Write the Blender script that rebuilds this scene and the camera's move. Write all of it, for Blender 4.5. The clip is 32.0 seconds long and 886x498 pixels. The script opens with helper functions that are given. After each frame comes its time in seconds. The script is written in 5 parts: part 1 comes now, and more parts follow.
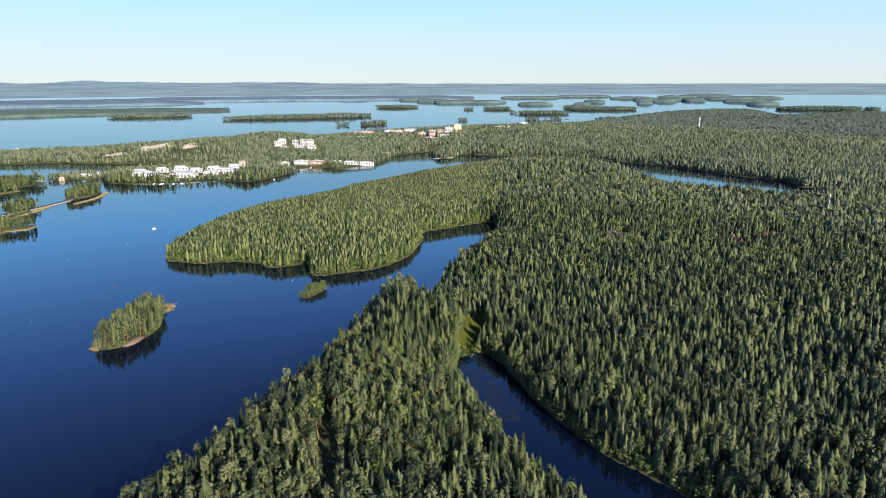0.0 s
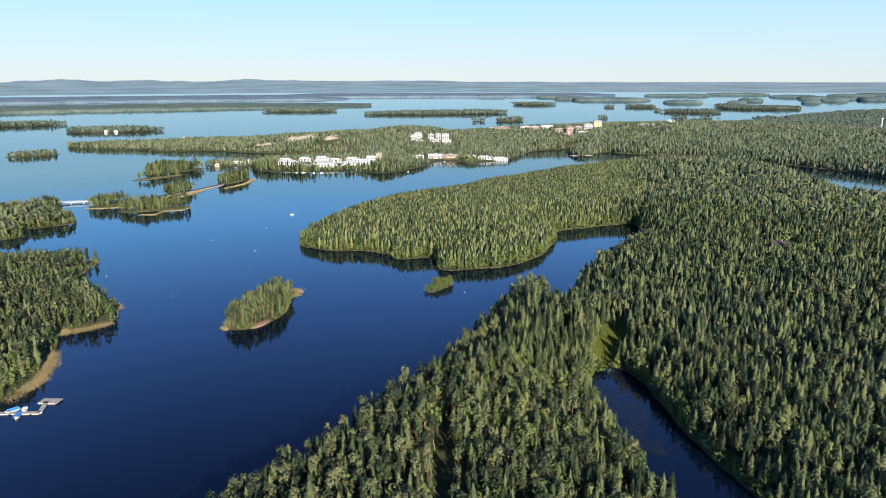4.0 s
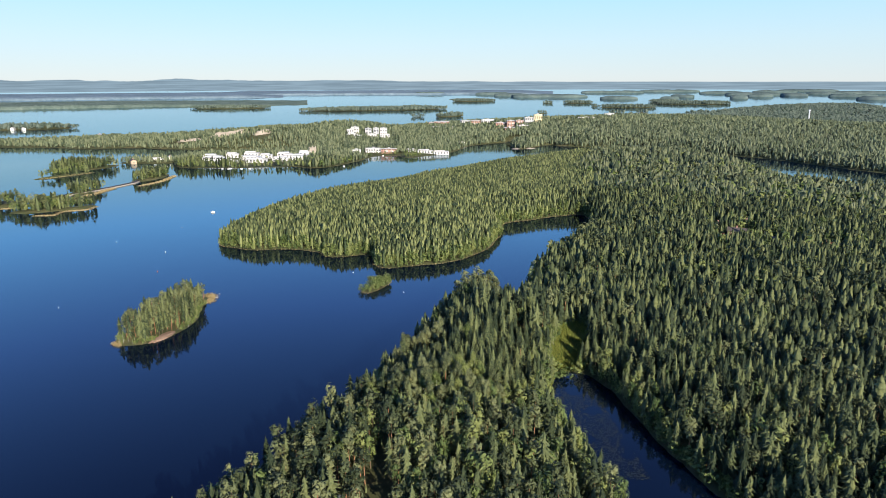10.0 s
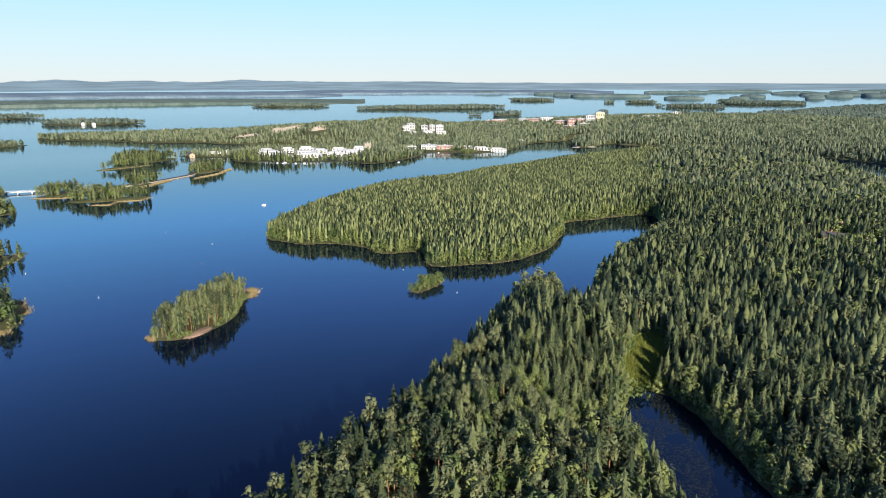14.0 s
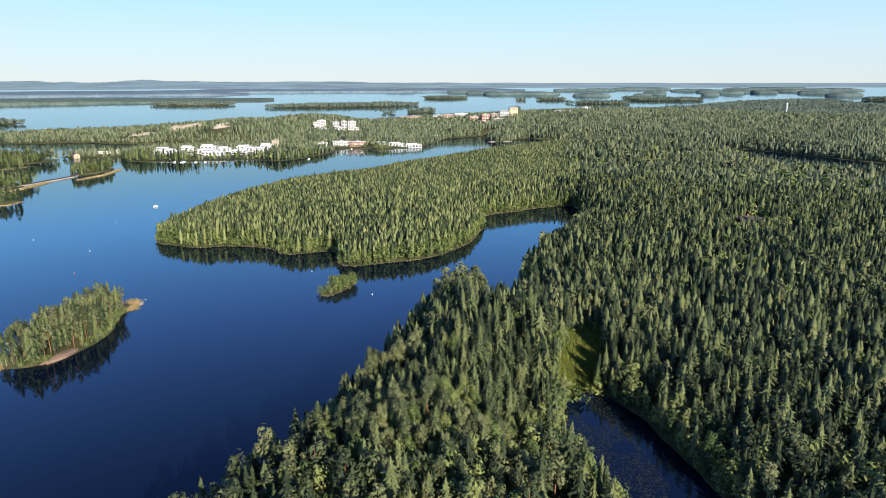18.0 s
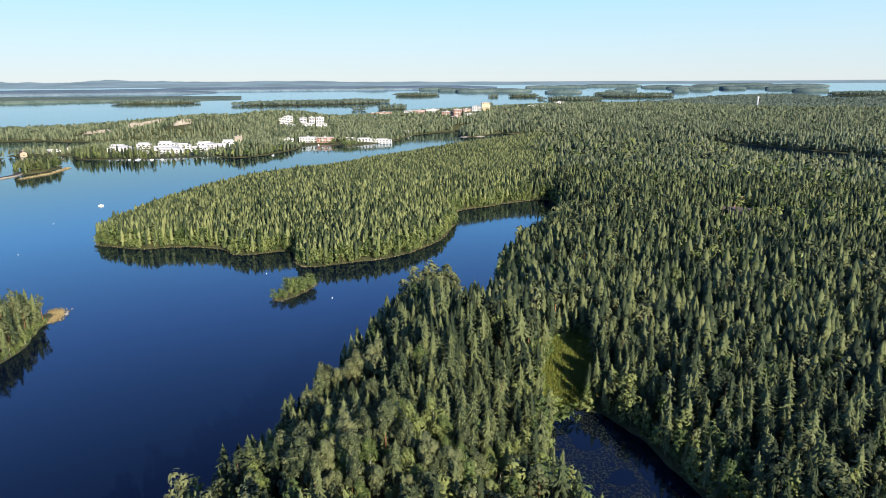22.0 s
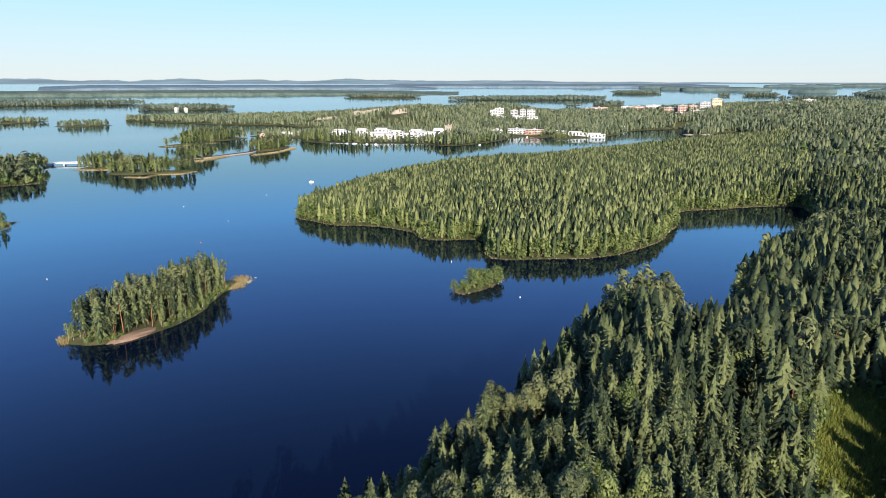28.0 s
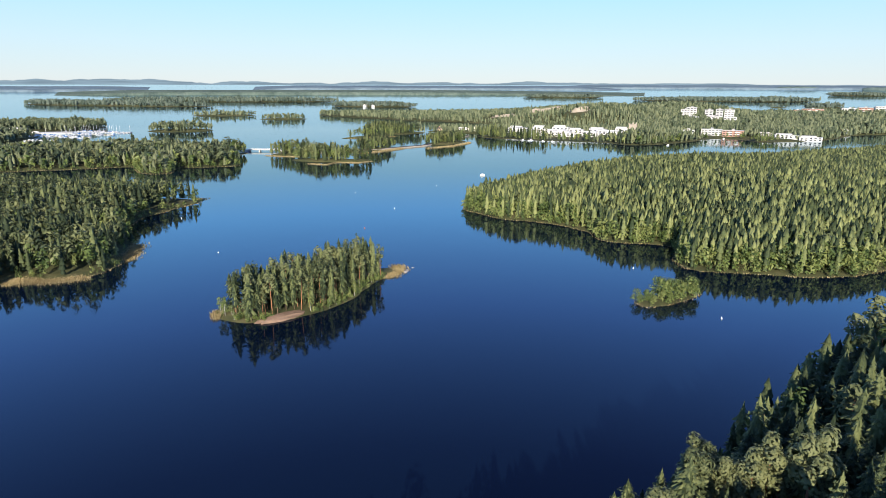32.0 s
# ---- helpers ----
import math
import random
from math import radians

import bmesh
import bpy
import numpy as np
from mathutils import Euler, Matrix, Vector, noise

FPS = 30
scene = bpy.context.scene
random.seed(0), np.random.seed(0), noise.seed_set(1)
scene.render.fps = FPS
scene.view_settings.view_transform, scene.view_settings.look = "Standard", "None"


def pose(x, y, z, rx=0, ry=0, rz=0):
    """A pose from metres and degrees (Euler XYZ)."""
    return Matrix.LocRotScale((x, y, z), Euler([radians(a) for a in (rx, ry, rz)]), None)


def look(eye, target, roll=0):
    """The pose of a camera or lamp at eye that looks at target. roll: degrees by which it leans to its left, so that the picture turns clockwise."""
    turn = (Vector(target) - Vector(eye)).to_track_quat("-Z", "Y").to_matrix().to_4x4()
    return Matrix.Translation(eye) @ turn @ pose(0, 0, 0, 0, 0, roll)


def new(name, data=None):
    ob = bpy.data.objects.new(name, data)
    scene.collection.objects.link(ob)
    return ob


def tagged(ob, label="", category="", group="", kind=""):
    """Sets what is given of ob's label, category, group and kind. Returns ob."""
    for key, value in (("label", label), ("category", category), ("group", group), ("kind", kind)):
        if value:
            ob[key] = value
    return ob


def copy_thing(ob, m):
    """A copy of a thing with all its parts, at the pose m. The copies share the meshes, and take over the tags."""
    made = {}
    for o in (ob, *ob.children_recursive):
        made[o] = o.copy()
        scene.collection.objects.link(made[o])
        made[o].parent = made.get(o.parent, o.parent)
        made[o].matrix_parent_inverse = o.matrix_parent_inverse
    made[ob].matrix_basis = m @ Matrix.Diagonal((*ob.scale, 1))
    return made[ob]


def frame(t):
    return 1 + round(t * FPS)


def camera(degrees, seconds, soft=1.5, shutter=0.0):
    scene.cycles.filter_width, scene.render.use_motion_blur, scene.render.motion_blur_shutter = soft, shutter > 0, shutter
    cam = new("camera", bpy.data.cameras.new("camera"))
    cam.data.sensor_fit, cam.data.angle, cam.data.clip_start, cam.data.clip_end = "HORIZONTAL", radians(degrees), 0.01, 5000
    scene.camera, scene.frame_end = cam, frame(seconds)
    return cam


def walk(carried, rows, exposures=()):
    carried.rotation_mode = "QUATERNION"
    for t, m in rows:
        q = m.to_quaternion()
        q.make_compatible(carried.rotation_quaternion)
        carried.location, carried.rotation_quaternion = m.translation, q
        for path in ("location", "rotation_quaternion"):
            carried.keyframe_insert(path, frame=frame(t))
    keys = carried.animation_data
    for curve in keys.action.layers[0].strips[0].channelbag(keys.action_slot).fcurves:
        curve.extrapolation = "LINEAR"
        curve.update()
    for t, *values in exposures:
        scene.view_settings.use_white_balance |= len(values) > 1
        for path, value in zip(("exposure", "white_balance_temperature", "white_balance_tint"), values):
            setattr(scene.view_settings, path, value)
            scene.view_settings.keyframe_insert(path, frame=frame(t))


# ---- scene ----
cam = camera(71.17, 32.0, 0.7)
# seconds, place, then tilt, lean and turn of the drone's camera
PATH = [
    (0.0, 0.00, 0.00, 150.00, 75.11, 0.04, -0.00),
    (0.5, -0.48, 3.41, 148.88, 75.12, 0.04, 1.70),
    (1.0, -1.00, 6.83, 147.77, 75.10, 0.04, 3.39),
    (1.5, -1.56, 10.26, 146.65, 75.09, 0.02, 5.09),
    (2.0, -2.17, 13.71, 145.55, 75.10, -0.01, 6.79),
    (2.5, -2.84, 17.18, 144.44, 75.08, -0.03, 8.50),
    (3.0, -3.53, 20.70, 143.33, 75.05, -0.05, 10.26),
    (3.5, -4.24, 24.27, 142.23, 75.04, -0.05, 12.01),
    (5.5, -7.14, 39.91, 137.79, 74.83, 0.00, 12.39),
    (6.0, -7.60, 43.66, 136.48, 74.82, 0.02, 9.38),
    (6.5, -8.00, 47.40, 135.15, 74.84, 0.05, 5.86),
    (7.0, -8.34, 51.10, 133.78, 74.85, 0.10, 3.68),
    (7.5, -8.60, 54.74, 132.40, 74.88, 0.13, 2.16),
    (8.0, -8.83, 58.33, 131.00, 74.89, 0.12, 1.88),
    (8.5, -9.05, 61.87, 129.61, 74.88, 0.09, 2.42),
    (9.0, -9.33, 65.36, 128.23, 74.89, 0.05, 3.65),
    (9.5, -9.68, 68.85, 126.89, 74.91, 0.02, 5.20),
    (10.0, -10.11, 72.35, 125.59, 74.94, 0.00, 6.79),
    (10.5, -10.65, 75.88, 124.31, 74.95, 0.01, 8.36),
    (11.0, -11.29, 79.45, 123.05, 74.99, -0.01, 10.31),
    (11.5, -12.02, 83.05, 121.79, 75.00, -0.04, 12.24),
    (12.0, -12.79, 86.67, 120.51, 75.00, -0.07, 13.92),
    (12.5, -13.59, 90.32, 119.22, 75.00, -0.09, 14.23),
    (13.0, -14.39, 94.00, 117.92, 75.03, -0.10, 14.06),
    (13.5, -15.16, 97.73, 116.60, 75.03, -0.10, 13.21),
    (14.0, -15.87, 101.49, 115.28, 75.04, -0.08, 11.91),
    (14.5, -16.53, 105.25, 113.94, 75.03, -0.06, 10.73),
    (15.0, -17.14, 109.02, 112.61, 75.03, -0.05, 9.59),
    (15.5, -17.70, 112.79, 111.28, 75.02, -0.04, 8.46),
    (17.5, -18.74, 127.88, 106.04, 75.05, 0.04, 5.00),
    (18.0, -18.72, 131.70, 104.83, 75.05, -0.00, 4.18),
    (18.5, -18.66, 135.52, 103.63, 75.05, -0.02, 3.32),
    (19.0, -18.56, 139.31, 102.45, 75.05, -0.01, 2.51),
    (19.5, -18.43, 143.11, 101.29, 75.03, 0.02, 2.02),
    (20.0, -18.29, 146.93, 100.16, 75.03, 0.04, 1.80),
    (20.5, -18.08, 150.73, 99.06, 75.02, 0.08, 1.72),
    (21.0, -17.86, 154.50, 97.99, 75.00, 0.14, 1.72),
    (21.5, -17.69, 158.23, 96.91, 74.96, 0.20, 1.70),
    (22.0, -17.62, 161.92, 95.81, 74.95, 0.24, 1.75),
    (22.5, -17.71, 165.56, 94.68, 74.91, 0.24, 3.14),
    (23.0, -17.91, 169.21, 93.51, 74.89, 0.24, 5.03),
    (23.5, -18.28, 172.90, 92.31, 74.89, 0.24, 6.79),
    (24.0, -18.82, 176.66, 91.07, 74.89, 0.23, 8.56),
    (24.5, -19.46, 180.45, 89.80, 74.90, 0.22, 10.53),
    (25.0, -20.20, 184.23, 88.52, 74.89, 0.20, 12.65),
    (25.5, -20.98, 187.99, 87.23, 74.87, 0.20, 14.74),
    (26.0, -21.78, 191.74, 85.96, 74.87, 0.21, 16.84),
    (26.5, -22.58, 195.45, 84.71, 74.88, 0.19, 18.82),
    (28.5, -25.02, 208.79, 79.95, 74.97, -0.24, 21.89),
    (29.0, -26.38, 212.19, 78.65, 74.98, -0.23, 23.96),
    (29.5, -27.90, 215.59, 77.34, 75.00, -0.23, 26.08),
    (30.0, -29.60, 218.92, 76.02, 75.02, -0.24, 28.23),
    (30.5, -31.49, 222.18, 74.69, 75.05, -0.25, 30.37),
    (31.0, -33.56, 225.37, 73.35, 75.07, -0.26, 32.50),
    (31.5, -35.75, 228.53, 71.99, 75.08, -0.27, 34.63),
    (32.0, -37.98, 231.67, 70.64, 75.12, -0.28, 36.78),
]
walk(cam, [(t, Matrix.Translation((x, y, z)) @ pose(0, 0, 0, 0, 0, turn) @ pose(0, 0, 0, tilt, 0, 0) @ pose(0, 0, 0, 0, 0, -lean)) for t, x, y, z, tilt, lean, turn in PATH], [(0.0, 0.74), (32.0, 0.74)])

# ---- light ----
SUN_FROM = Vector((0.56, -0.83, 0.0)).normalized()
SUN_UP = radians(22)
world = bpy.data.worlds.new("sky")
scene.world = world
world.use_nodes = True
wn = world.node_tree.nodes
sky = wn.new("ShaderNodeTexSky")
sky.sky_type, sky.sun_disc = "NISHITA", False
sky.sun_elevation = SUN_UP
sky.sun_rotation = math.atan2(SUN_FROM.x, SUN_FROM.y)
sky.altitude, sky.air_density, sky.dust_density, sky.ozone_density = 150, 1.0, 0.1, 6.0
wn["Background"].inputs["Strength"].default_value = 0.085
world.node_tree.links.new(sky.outputs[0], wn["Background"].inputs["Color"])
up = wn.new("ShaderNodeSeparateXYZ")
world.node_tree.links.new(wn.new("ShaderNodeTexCoord").outputs["Generated"], up.inputs[0])
# clear evening air: milky at the horizon, deepening to blue overhead
hue = wn.new("ShaderNodeValToRGB")
hue.color_ramp.elements[0].position, hue.color_ramp.elements[0].color = 0.0, (0.475, 0.515, 0.530, 1)
hue.color_ramp.elements[1].position, hue.color_ramp.elements[1].color = 1.0, (0.022, 0.050, 0.140, 1)
for at, tone in ((0.06, (0.415, 0.535, 0.595)), (0.13, (0.315, 0.530, 0.650)), (0.20, (0.240, 0.630, 1.200)), (0.34, (0.165, 0.390, 1.080)), (0.54, (0.062, 0.125, 0.420)), (0.74, (0.030, 0.060, 0.180))):
    hue.color_ramp.elements.new(at).color = (*tone, 1)
mirrored = wn.new("ShaderNodeMath")     # below the horizon the endless lake gives the sky back
mirrored.operation = "ABSOLUTE"
world.node_tree.links.new(up.outputs["Z"], mirrored.inputs[0])
world.node_tree.links.new(mirrored.outputs[0], hue.inputs["Fac"])
clear = wn.new("ShaderNodeBackground")
world.node_tree.links.new(hue.outputs["Color"], clear.inputs["Color"])
air = wn.new("ShaderNodeMixShader")
air.inputs["Fac"].default_value = 0.85
world.node_tree.links.new(wn["Background"].outputs[0], air.inputs[1])
world.node_tree.links.new(clear.outputs[0], air.inputs[2])


def far_hills(tree, way, height):
    """The last blue hills at the horizon, with haze painted into their tones, too far off to shift as the drone moves:
    a plain backdrop of distance.
    """
    n, l = tree.nodes, tree.links

    def value(op, a, b, c=None):
        m = n.new("ShaderNodeMath")
        m.operation = op
        for i, v in enumerate((a, b, c)):
            if v is None:
                continue
            if isinstance(v, (int, float)):
                m.inputs[i].default_value = v
            else:
                l.new(v, m.inputs[i])
        return m.outputs[0]

    def grain(scale, detail):
        place = n.new("ShaderNodeMapping")
        place.inputs["Scale"].default_value = scale
        l.new(way, place.inputs["Vector"])
        t = n.new("ShaderNodeTexNoise")
        t.inputs["Scale"].default_value, t.inputs["Detail"].default_value = 1.0, detail
        l.new(place.outputs[0], t.inputs["Vector"])
        return t.outputs["Fac"]

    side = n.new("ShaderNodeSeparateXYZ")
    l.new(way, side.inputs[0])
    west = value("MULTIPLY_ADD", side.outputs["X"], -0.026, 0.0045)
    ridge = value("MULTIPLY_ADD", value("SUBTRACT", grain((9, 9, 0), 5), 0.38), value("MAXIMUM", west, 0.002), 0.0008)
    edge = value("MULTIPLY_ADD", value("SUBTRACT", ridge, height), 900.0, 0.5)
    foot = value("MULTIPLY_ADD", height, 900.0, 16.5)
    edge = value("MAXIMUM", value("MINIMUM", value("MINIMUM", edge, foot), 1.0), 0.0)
    # haze-blue bands, painted straight into the background
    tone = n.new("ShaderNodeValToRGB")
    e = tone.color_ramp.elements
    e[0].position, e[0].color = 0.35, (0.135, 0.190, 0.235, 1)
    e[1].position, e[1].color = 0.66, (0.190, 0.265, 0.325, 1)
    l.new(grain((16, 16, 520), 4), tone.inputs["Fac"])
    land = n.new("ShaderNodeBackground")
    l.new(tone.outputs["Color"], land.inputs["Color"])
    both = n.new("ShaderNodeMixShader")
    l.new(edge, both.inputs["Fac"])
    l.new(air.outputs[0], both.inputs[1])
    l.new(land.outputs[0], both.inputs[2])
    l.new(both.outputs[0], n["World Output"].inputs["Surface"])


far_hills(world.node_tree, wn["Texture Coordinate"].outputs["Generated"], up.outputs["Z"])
sun = new("sun", bpy.data.lights.new("sun", "SUN"))
sun.data.energy, sun.data.angle, sun.data.color = 5.0, radians(0.53), (1.0, 0.89, 0.74)
to_sun = Vector((SUN_FROM.x * math.cos(SUN_UP), SUN_FROM.y * math.cos(SUN_UP), math.sin(SUN_UP)))
sun.matrix_world = look(to_sun * 400, (0, 0, 0))


# ---- materials ----
def material(name, colors, scale=1.0, rough=0.8, bump=0.0, detail=6.0, coords="Object", metal=0.0, tint=False, through_light=0.0, spec=0.3):
    """colors: three base colours from dark to light, mixed by noise at two scales; tint: also by the mesh's own tint of each plant."""
    m = bpy.data.materials.new(name)
    m.use_nodes = True
    n, l = m.node_tree.nodes, m.node_tree.links
    p = n["Principled BSDF"]
    p.inputs["Roughness"].default_value, p.inputs["Metallic"].default_value = rough, metal
    p.inputs["Specular IOR Level"].default_value = spec
    co = n.new("ShaderNodeTexCoord")
    where = co.outputs["Object"] if coords == "Object" else n.new("ShaderNodeNewGeometry").outputs["Position"]
    a, b = n.new("ShaderNodeTexNoise"), n.new("ShaderNodeTexNoise")
    for t, s in ((a, scale), (b, scale * 0.13)):
        t.inputs["Scale"].default_value, t.inputs["Detail"].default_value = s, detail
        l.new(where, t.inputs["Vector"])
    mix = n.new("ShaderNodeMath")
    mix.operation = "MULTIPLY_ADD"
    l.new(b.outputs["Fac"], mix.inputs[0])
    mix.inputs[1].default_value = 0.55
    half = n.new("ShaderNodeMath")
    half.operation = "MULTIPLY"
    half.inputs[1].default_value = 0.45
    l.new(a.outputs["Fac"], half.inputs[0])
    l.new(half.outputs[0], mix.inputs[2])
    fac = mix.outputs[0]
    if tint:
        at = n.new("ShaderNodeAttribute")
        at.attribute_name = "tint"
        add = n.new("ShaderNodeMath")
        add.operation = "MULTIPLY_ADD"
        l.new(fac, add.inputs[0])
        add.inputs[1].default_value = 0.7
        sub = n.new("ShaderNodeMath")
        sub.operation = "MULTIPLY_ADD"
        l.new(at.outputs["Fac"], sub.inputs[0])
        sub.inputs[1].default_value, sub.inputs[2].default_value = 0.75, -0.22
        l.new(sub.outputs[0], add.inputs[2])
        fac = add.outputs[0]
    ramp = n.new("ShaderNodeValToRGB")
    e = ramp.color_ramp.elements
    e[0].position, e[0].color = 0.32, (*colors[0], 1)
    e[1].position, e[1].color = 0.68, (*colors[2], 1)
    mid = e.new(0.5)
    mid.color = (*colors[1], 1)
    l.new(fac, ramp.inputs["Fac"])
    l.new(ramp.outputs["Color"], p.inputs["Base Color"])
    if bump:
        bp = n.new("ShaderNodeBump")
        bp.inputs["Strength"].default_value, bp.inputs["Distance"].default_value = bump, 0.3 / scale
        l.new(a.outputs["Fac"], bp.inputs["Height"])
        l.new(bp.outputs["Normal"], p.inputs["Normal"])
    if through_light:
        tr, ms = n.new("ShaderNodeBsdfTranslucent"), n.new("ShaderNodeMixShader")
        l.new(ramp.outputs["Color"], tr.inputs["Color"])
        ms.inputs["Fac"].default_value = through_light
        l.new(p.outputs[0], ms.inputs[1])
        l.new(tr.outputs[0], ms.inputs[2])
        l.new(ms.outputs[0], n["Material Output"].inputs["Surface"])
    return m


SPRUCE = material("spruce_needles", ((0.018, 0.030, 0.012), (0.058, 0.077, 0.030), (0.128, 0.148, 0.056)), 2.6, 0.75, 1.0, tint=True, through_light=0.04, coords="World")
YOUNG = material("young_spruce_needles", ((0.033, 0.050, 0.020), (0.108, 0.132, 0.048), (0.212, 0.234, 0.088)), 1.6, 0.75, 0.8, tint=True, through_light=0.04, coords="World")
PINE = material("pine_needles", ((0.034, 0.048, 0.020), (0.080, 0.098, 0.040), (0.155, 0.170, 0.072)), 2.2, 0.75, tint=True, through_light=0.08, coords="World")
BIRCH = material("birch_leaves", ((0.062, 0.095, 0.026), (0.120, 0.162, 0.044), (0.195, 0.225, 0.070)), 0.9, 0.65, tint=True, through_light=0.15, coords="World")
BARK = material("bark", ((0.060, 0.045, 0.032), (0.120, 0.085, 0.055), (0.20, 0.14, 0.09)), 3.0, 0.9, 0.3)
PINE_BARK = material("pine_bark", ((0.16, 0.08, 0.045), (0.26, 0.13, 0.07), (0.34, 0.19, 0.11)), 3.0, 0.9, 0.3)
BIRCH_BARK = material("birch_bark", ((0.30, 0.29, 0.27), (0.50, 0.49, 0.46), (0.68, 0.67, 0.64)), 4.0, 0.8, 0.2)
GROUND = material("forest_floor", ((0.035, 0.040, 0.016), (0.065, 0.070, 0.026), (0.12, 0.105, 0.050)), 0.25, 0.95, 0.4, coords="World")

# air haze painted into these hill colours: bluer and paler than the woods are
HAZED_FAR_WOODS = material("hazed_far_woods", ((0.105, 0.150, 0.175), (0.150, 0.205, 0.240), (0.195, 0.255, 0.285)), 0.06, 1.0, coords="World", spec=0.0)
HAZED_NEARER_WOODS = material("hazed_wooded_shore", ((0.070, 0.102, 0.084), (0.120, 0.160, 0.130), (0.180, 0.222, 0.178)), 0.12, 1.0, coords="World", spec=0.0)
# remote islands: the base colour itself carries the blue-green of the haze
HAZED_ISLE_WOODS = material("hazed_island_woods", ((0.062, 0.092, 0.088), (0.096, 0.132, 0.124), (0.135, 0.172, 0.156)), 0.05, 1.0, coords="World", spec=0.0)
# tree colours paled step by step with distance, to stand for haze
HAZED_MIDDLE = material("hazed_far_needles", ((0.034, 0.050, 0.025), (0.082, 0.103, 0.049), (0.160, 0.176, 0.088)), 0.3, 0.8, tint=True, coords="World")
HAZED_SHORE_WOODS = material("hazed_shore_woods", ((0.066, 0.088, 0.050), (0.124, 0.148, 0.084), (0.188, 0.210, 0.116)), 0.3, 0.85, tint=True, coords="World", spec=0.1)
HAZED_DISTANT = material("hazed_distant_trees", ((0.070, 0.096, 0.074), (0.104, 0.136, 0.104), (0.145, 0.176, 0.134)), 0.05, 0.9, coords="World", tint=True, spec=0.0)


def water_material():
    m = bpy.data.materials.new("lake_water")
    m.use_nodes = True
    n, l = m.node_tree.nodes, m.node_tree.links
    p = n["Principled BSDF"]
    p.inputs["Base Color"].default_value = (0.0015, 0.005, 0.014, 1)
    p.inputs["Roughness"].default_value, p.inputs["Specular IOR Level"].default_value = 1.0, 0.0
    gloss, rim, both = n.new("ShaderNodeBsdfGlossy"), n.new("ShaderNodeFresnel"), n.new("ShaderNodeMixShader")
    gloss.inputs["Color"].default_value, gloss.inputs["Roughness"].default_value = (0.82, 0.94, 1.0, 1), 0.06
    rim.inputs["IOR"].default_value = 1.38
    l.new(rim.outputs[0], both.inputs["Fac"])
    l.new(p.outputs[0], both.inputs[1])
    l.new(gloss.outputs[0], both.inputs[2])
    l.new(both.outputs[0], n["Material Output"].inputs["Surface"])
    co = n.new("ShaderNodeNewGeometry")
    heights = []
    for s, k in ((0.35, 1.0), (0.05, 2.0)):
        t = n.new("ShaderNodeTexNoise")
        t.inputs["Scale"].default_value, t.inputs["Detail"].default_value = s, 4
        l.new(co.outputs["Position"], t.inputs["Vector"])
        g = n.new("ShaderNodeMath")
        g.operation, g.inputs[1].default_value = "MULTIPLY", k
        l.new(t.outputs["Fac"], g.inputs[0])
        heights.append(g)
    add = n.new("ShaderNodeMath")
    l.new(heights[0].outputs[0], add.inputs[0])
    l.new(heights[1].outputs[0], add.inputs[1])
    bp = n.new("ShaderNodeBump")
    bp.inputs["Distance"].default_value = 0.5
    l.new(add.outputs[0], bp.inputs["Height"])
    # calm between the headlands, ruffled by the wind on the open lake and in drifting patches
    far, wide, gust = n.new("ShaderNodeVectorMath"), n.new("ShaderNodeMapRange"), n.new("ShaderNodeTexNoise")
    far.operation = "LENGTH"
    l.new(co.outputs["Position"], far.inputs[0])
    for name, v in (("From Min", 450), ("From Max", 1900), ("To Min", 0.025), ("To Max", 0.08)):
        wide.inputs[name].default_value = v
    l.new(far.outputs["Value"], wide.inputs["Value"])
    gust.inputs["Scale"].default_value, gust.inputs["Detail"].default_value = 0.006, 5
    l.new(co.outputs["Position"], gust.inputs["Vector"])
    blow = n.new("ShaderNodeMath")
    blow.operation = "MULTIPLY"
    l.new(wide.outputs["Result"], blow.inputs[0])
    lull = n.new("ShaderNodeMapRange")
    for name, v in (("From Min", 0.38), ("From Max", 0.62), ("To Min", 0.35), ("To Max", 1.4)):
        lull.inputs[name].default_value = v
    l.new(gust.outputs["Fac"], lull.inputs["Value"])
    l.new(lull.outputs["Result"], blow.inputs[1])
    l.new(blow.outputs[0], bp.inputs["Strength"])
    for node in (p, gloss, rim):
        l.new(bp.outputs["Normal"], node.inputs["Normal"])
    return m


WATER = water_material()

# ---- plan of the lake country ----
HUB = np.array((-10.0, 100.0))      # middle of the flight
NEAR_LIMIT = 1200.0
DRAWN_R = np.linspace(0, 4720, 600)
TRUE_R = DRAWN_R / (1 - 75 * (np.maximum(DRAWN_R - NEAR_LIMIT, 0) / 3500) ** 1.25 / 112)


def eye_line(d):
    """The height to which distance rises, by the compass."""
    return np.clip(112 + 0.36 * np.degrees(np.arctan2(d[:, 0], np.maximum(d[:, 1], 1e-6))), 86, 126)


def drawn_share(r):
    return np.where(r > NEAR_LIMIT, np.interp(r, TRUE_R, DRAWN_R) / np.maximum(r, 1.0), 1.0)


def drawn_in(v):
    """The country beyond 1.2 km is drawn in gently, so that 14 km away lies 4.7 km away, and rises towards the eye line, as a backdrop of distance."""
    v = np.array(v, float).reshape(-1, 3)
    d = v[:, :2] - HUB
    k = drawn_share(np.hypot(d[:, 0], d[:, 1]))
    return np.c_[HUB + d * k[:, None], v[:, 2] * np.sqrt(k) + eye_line(d) * (1 - k)]


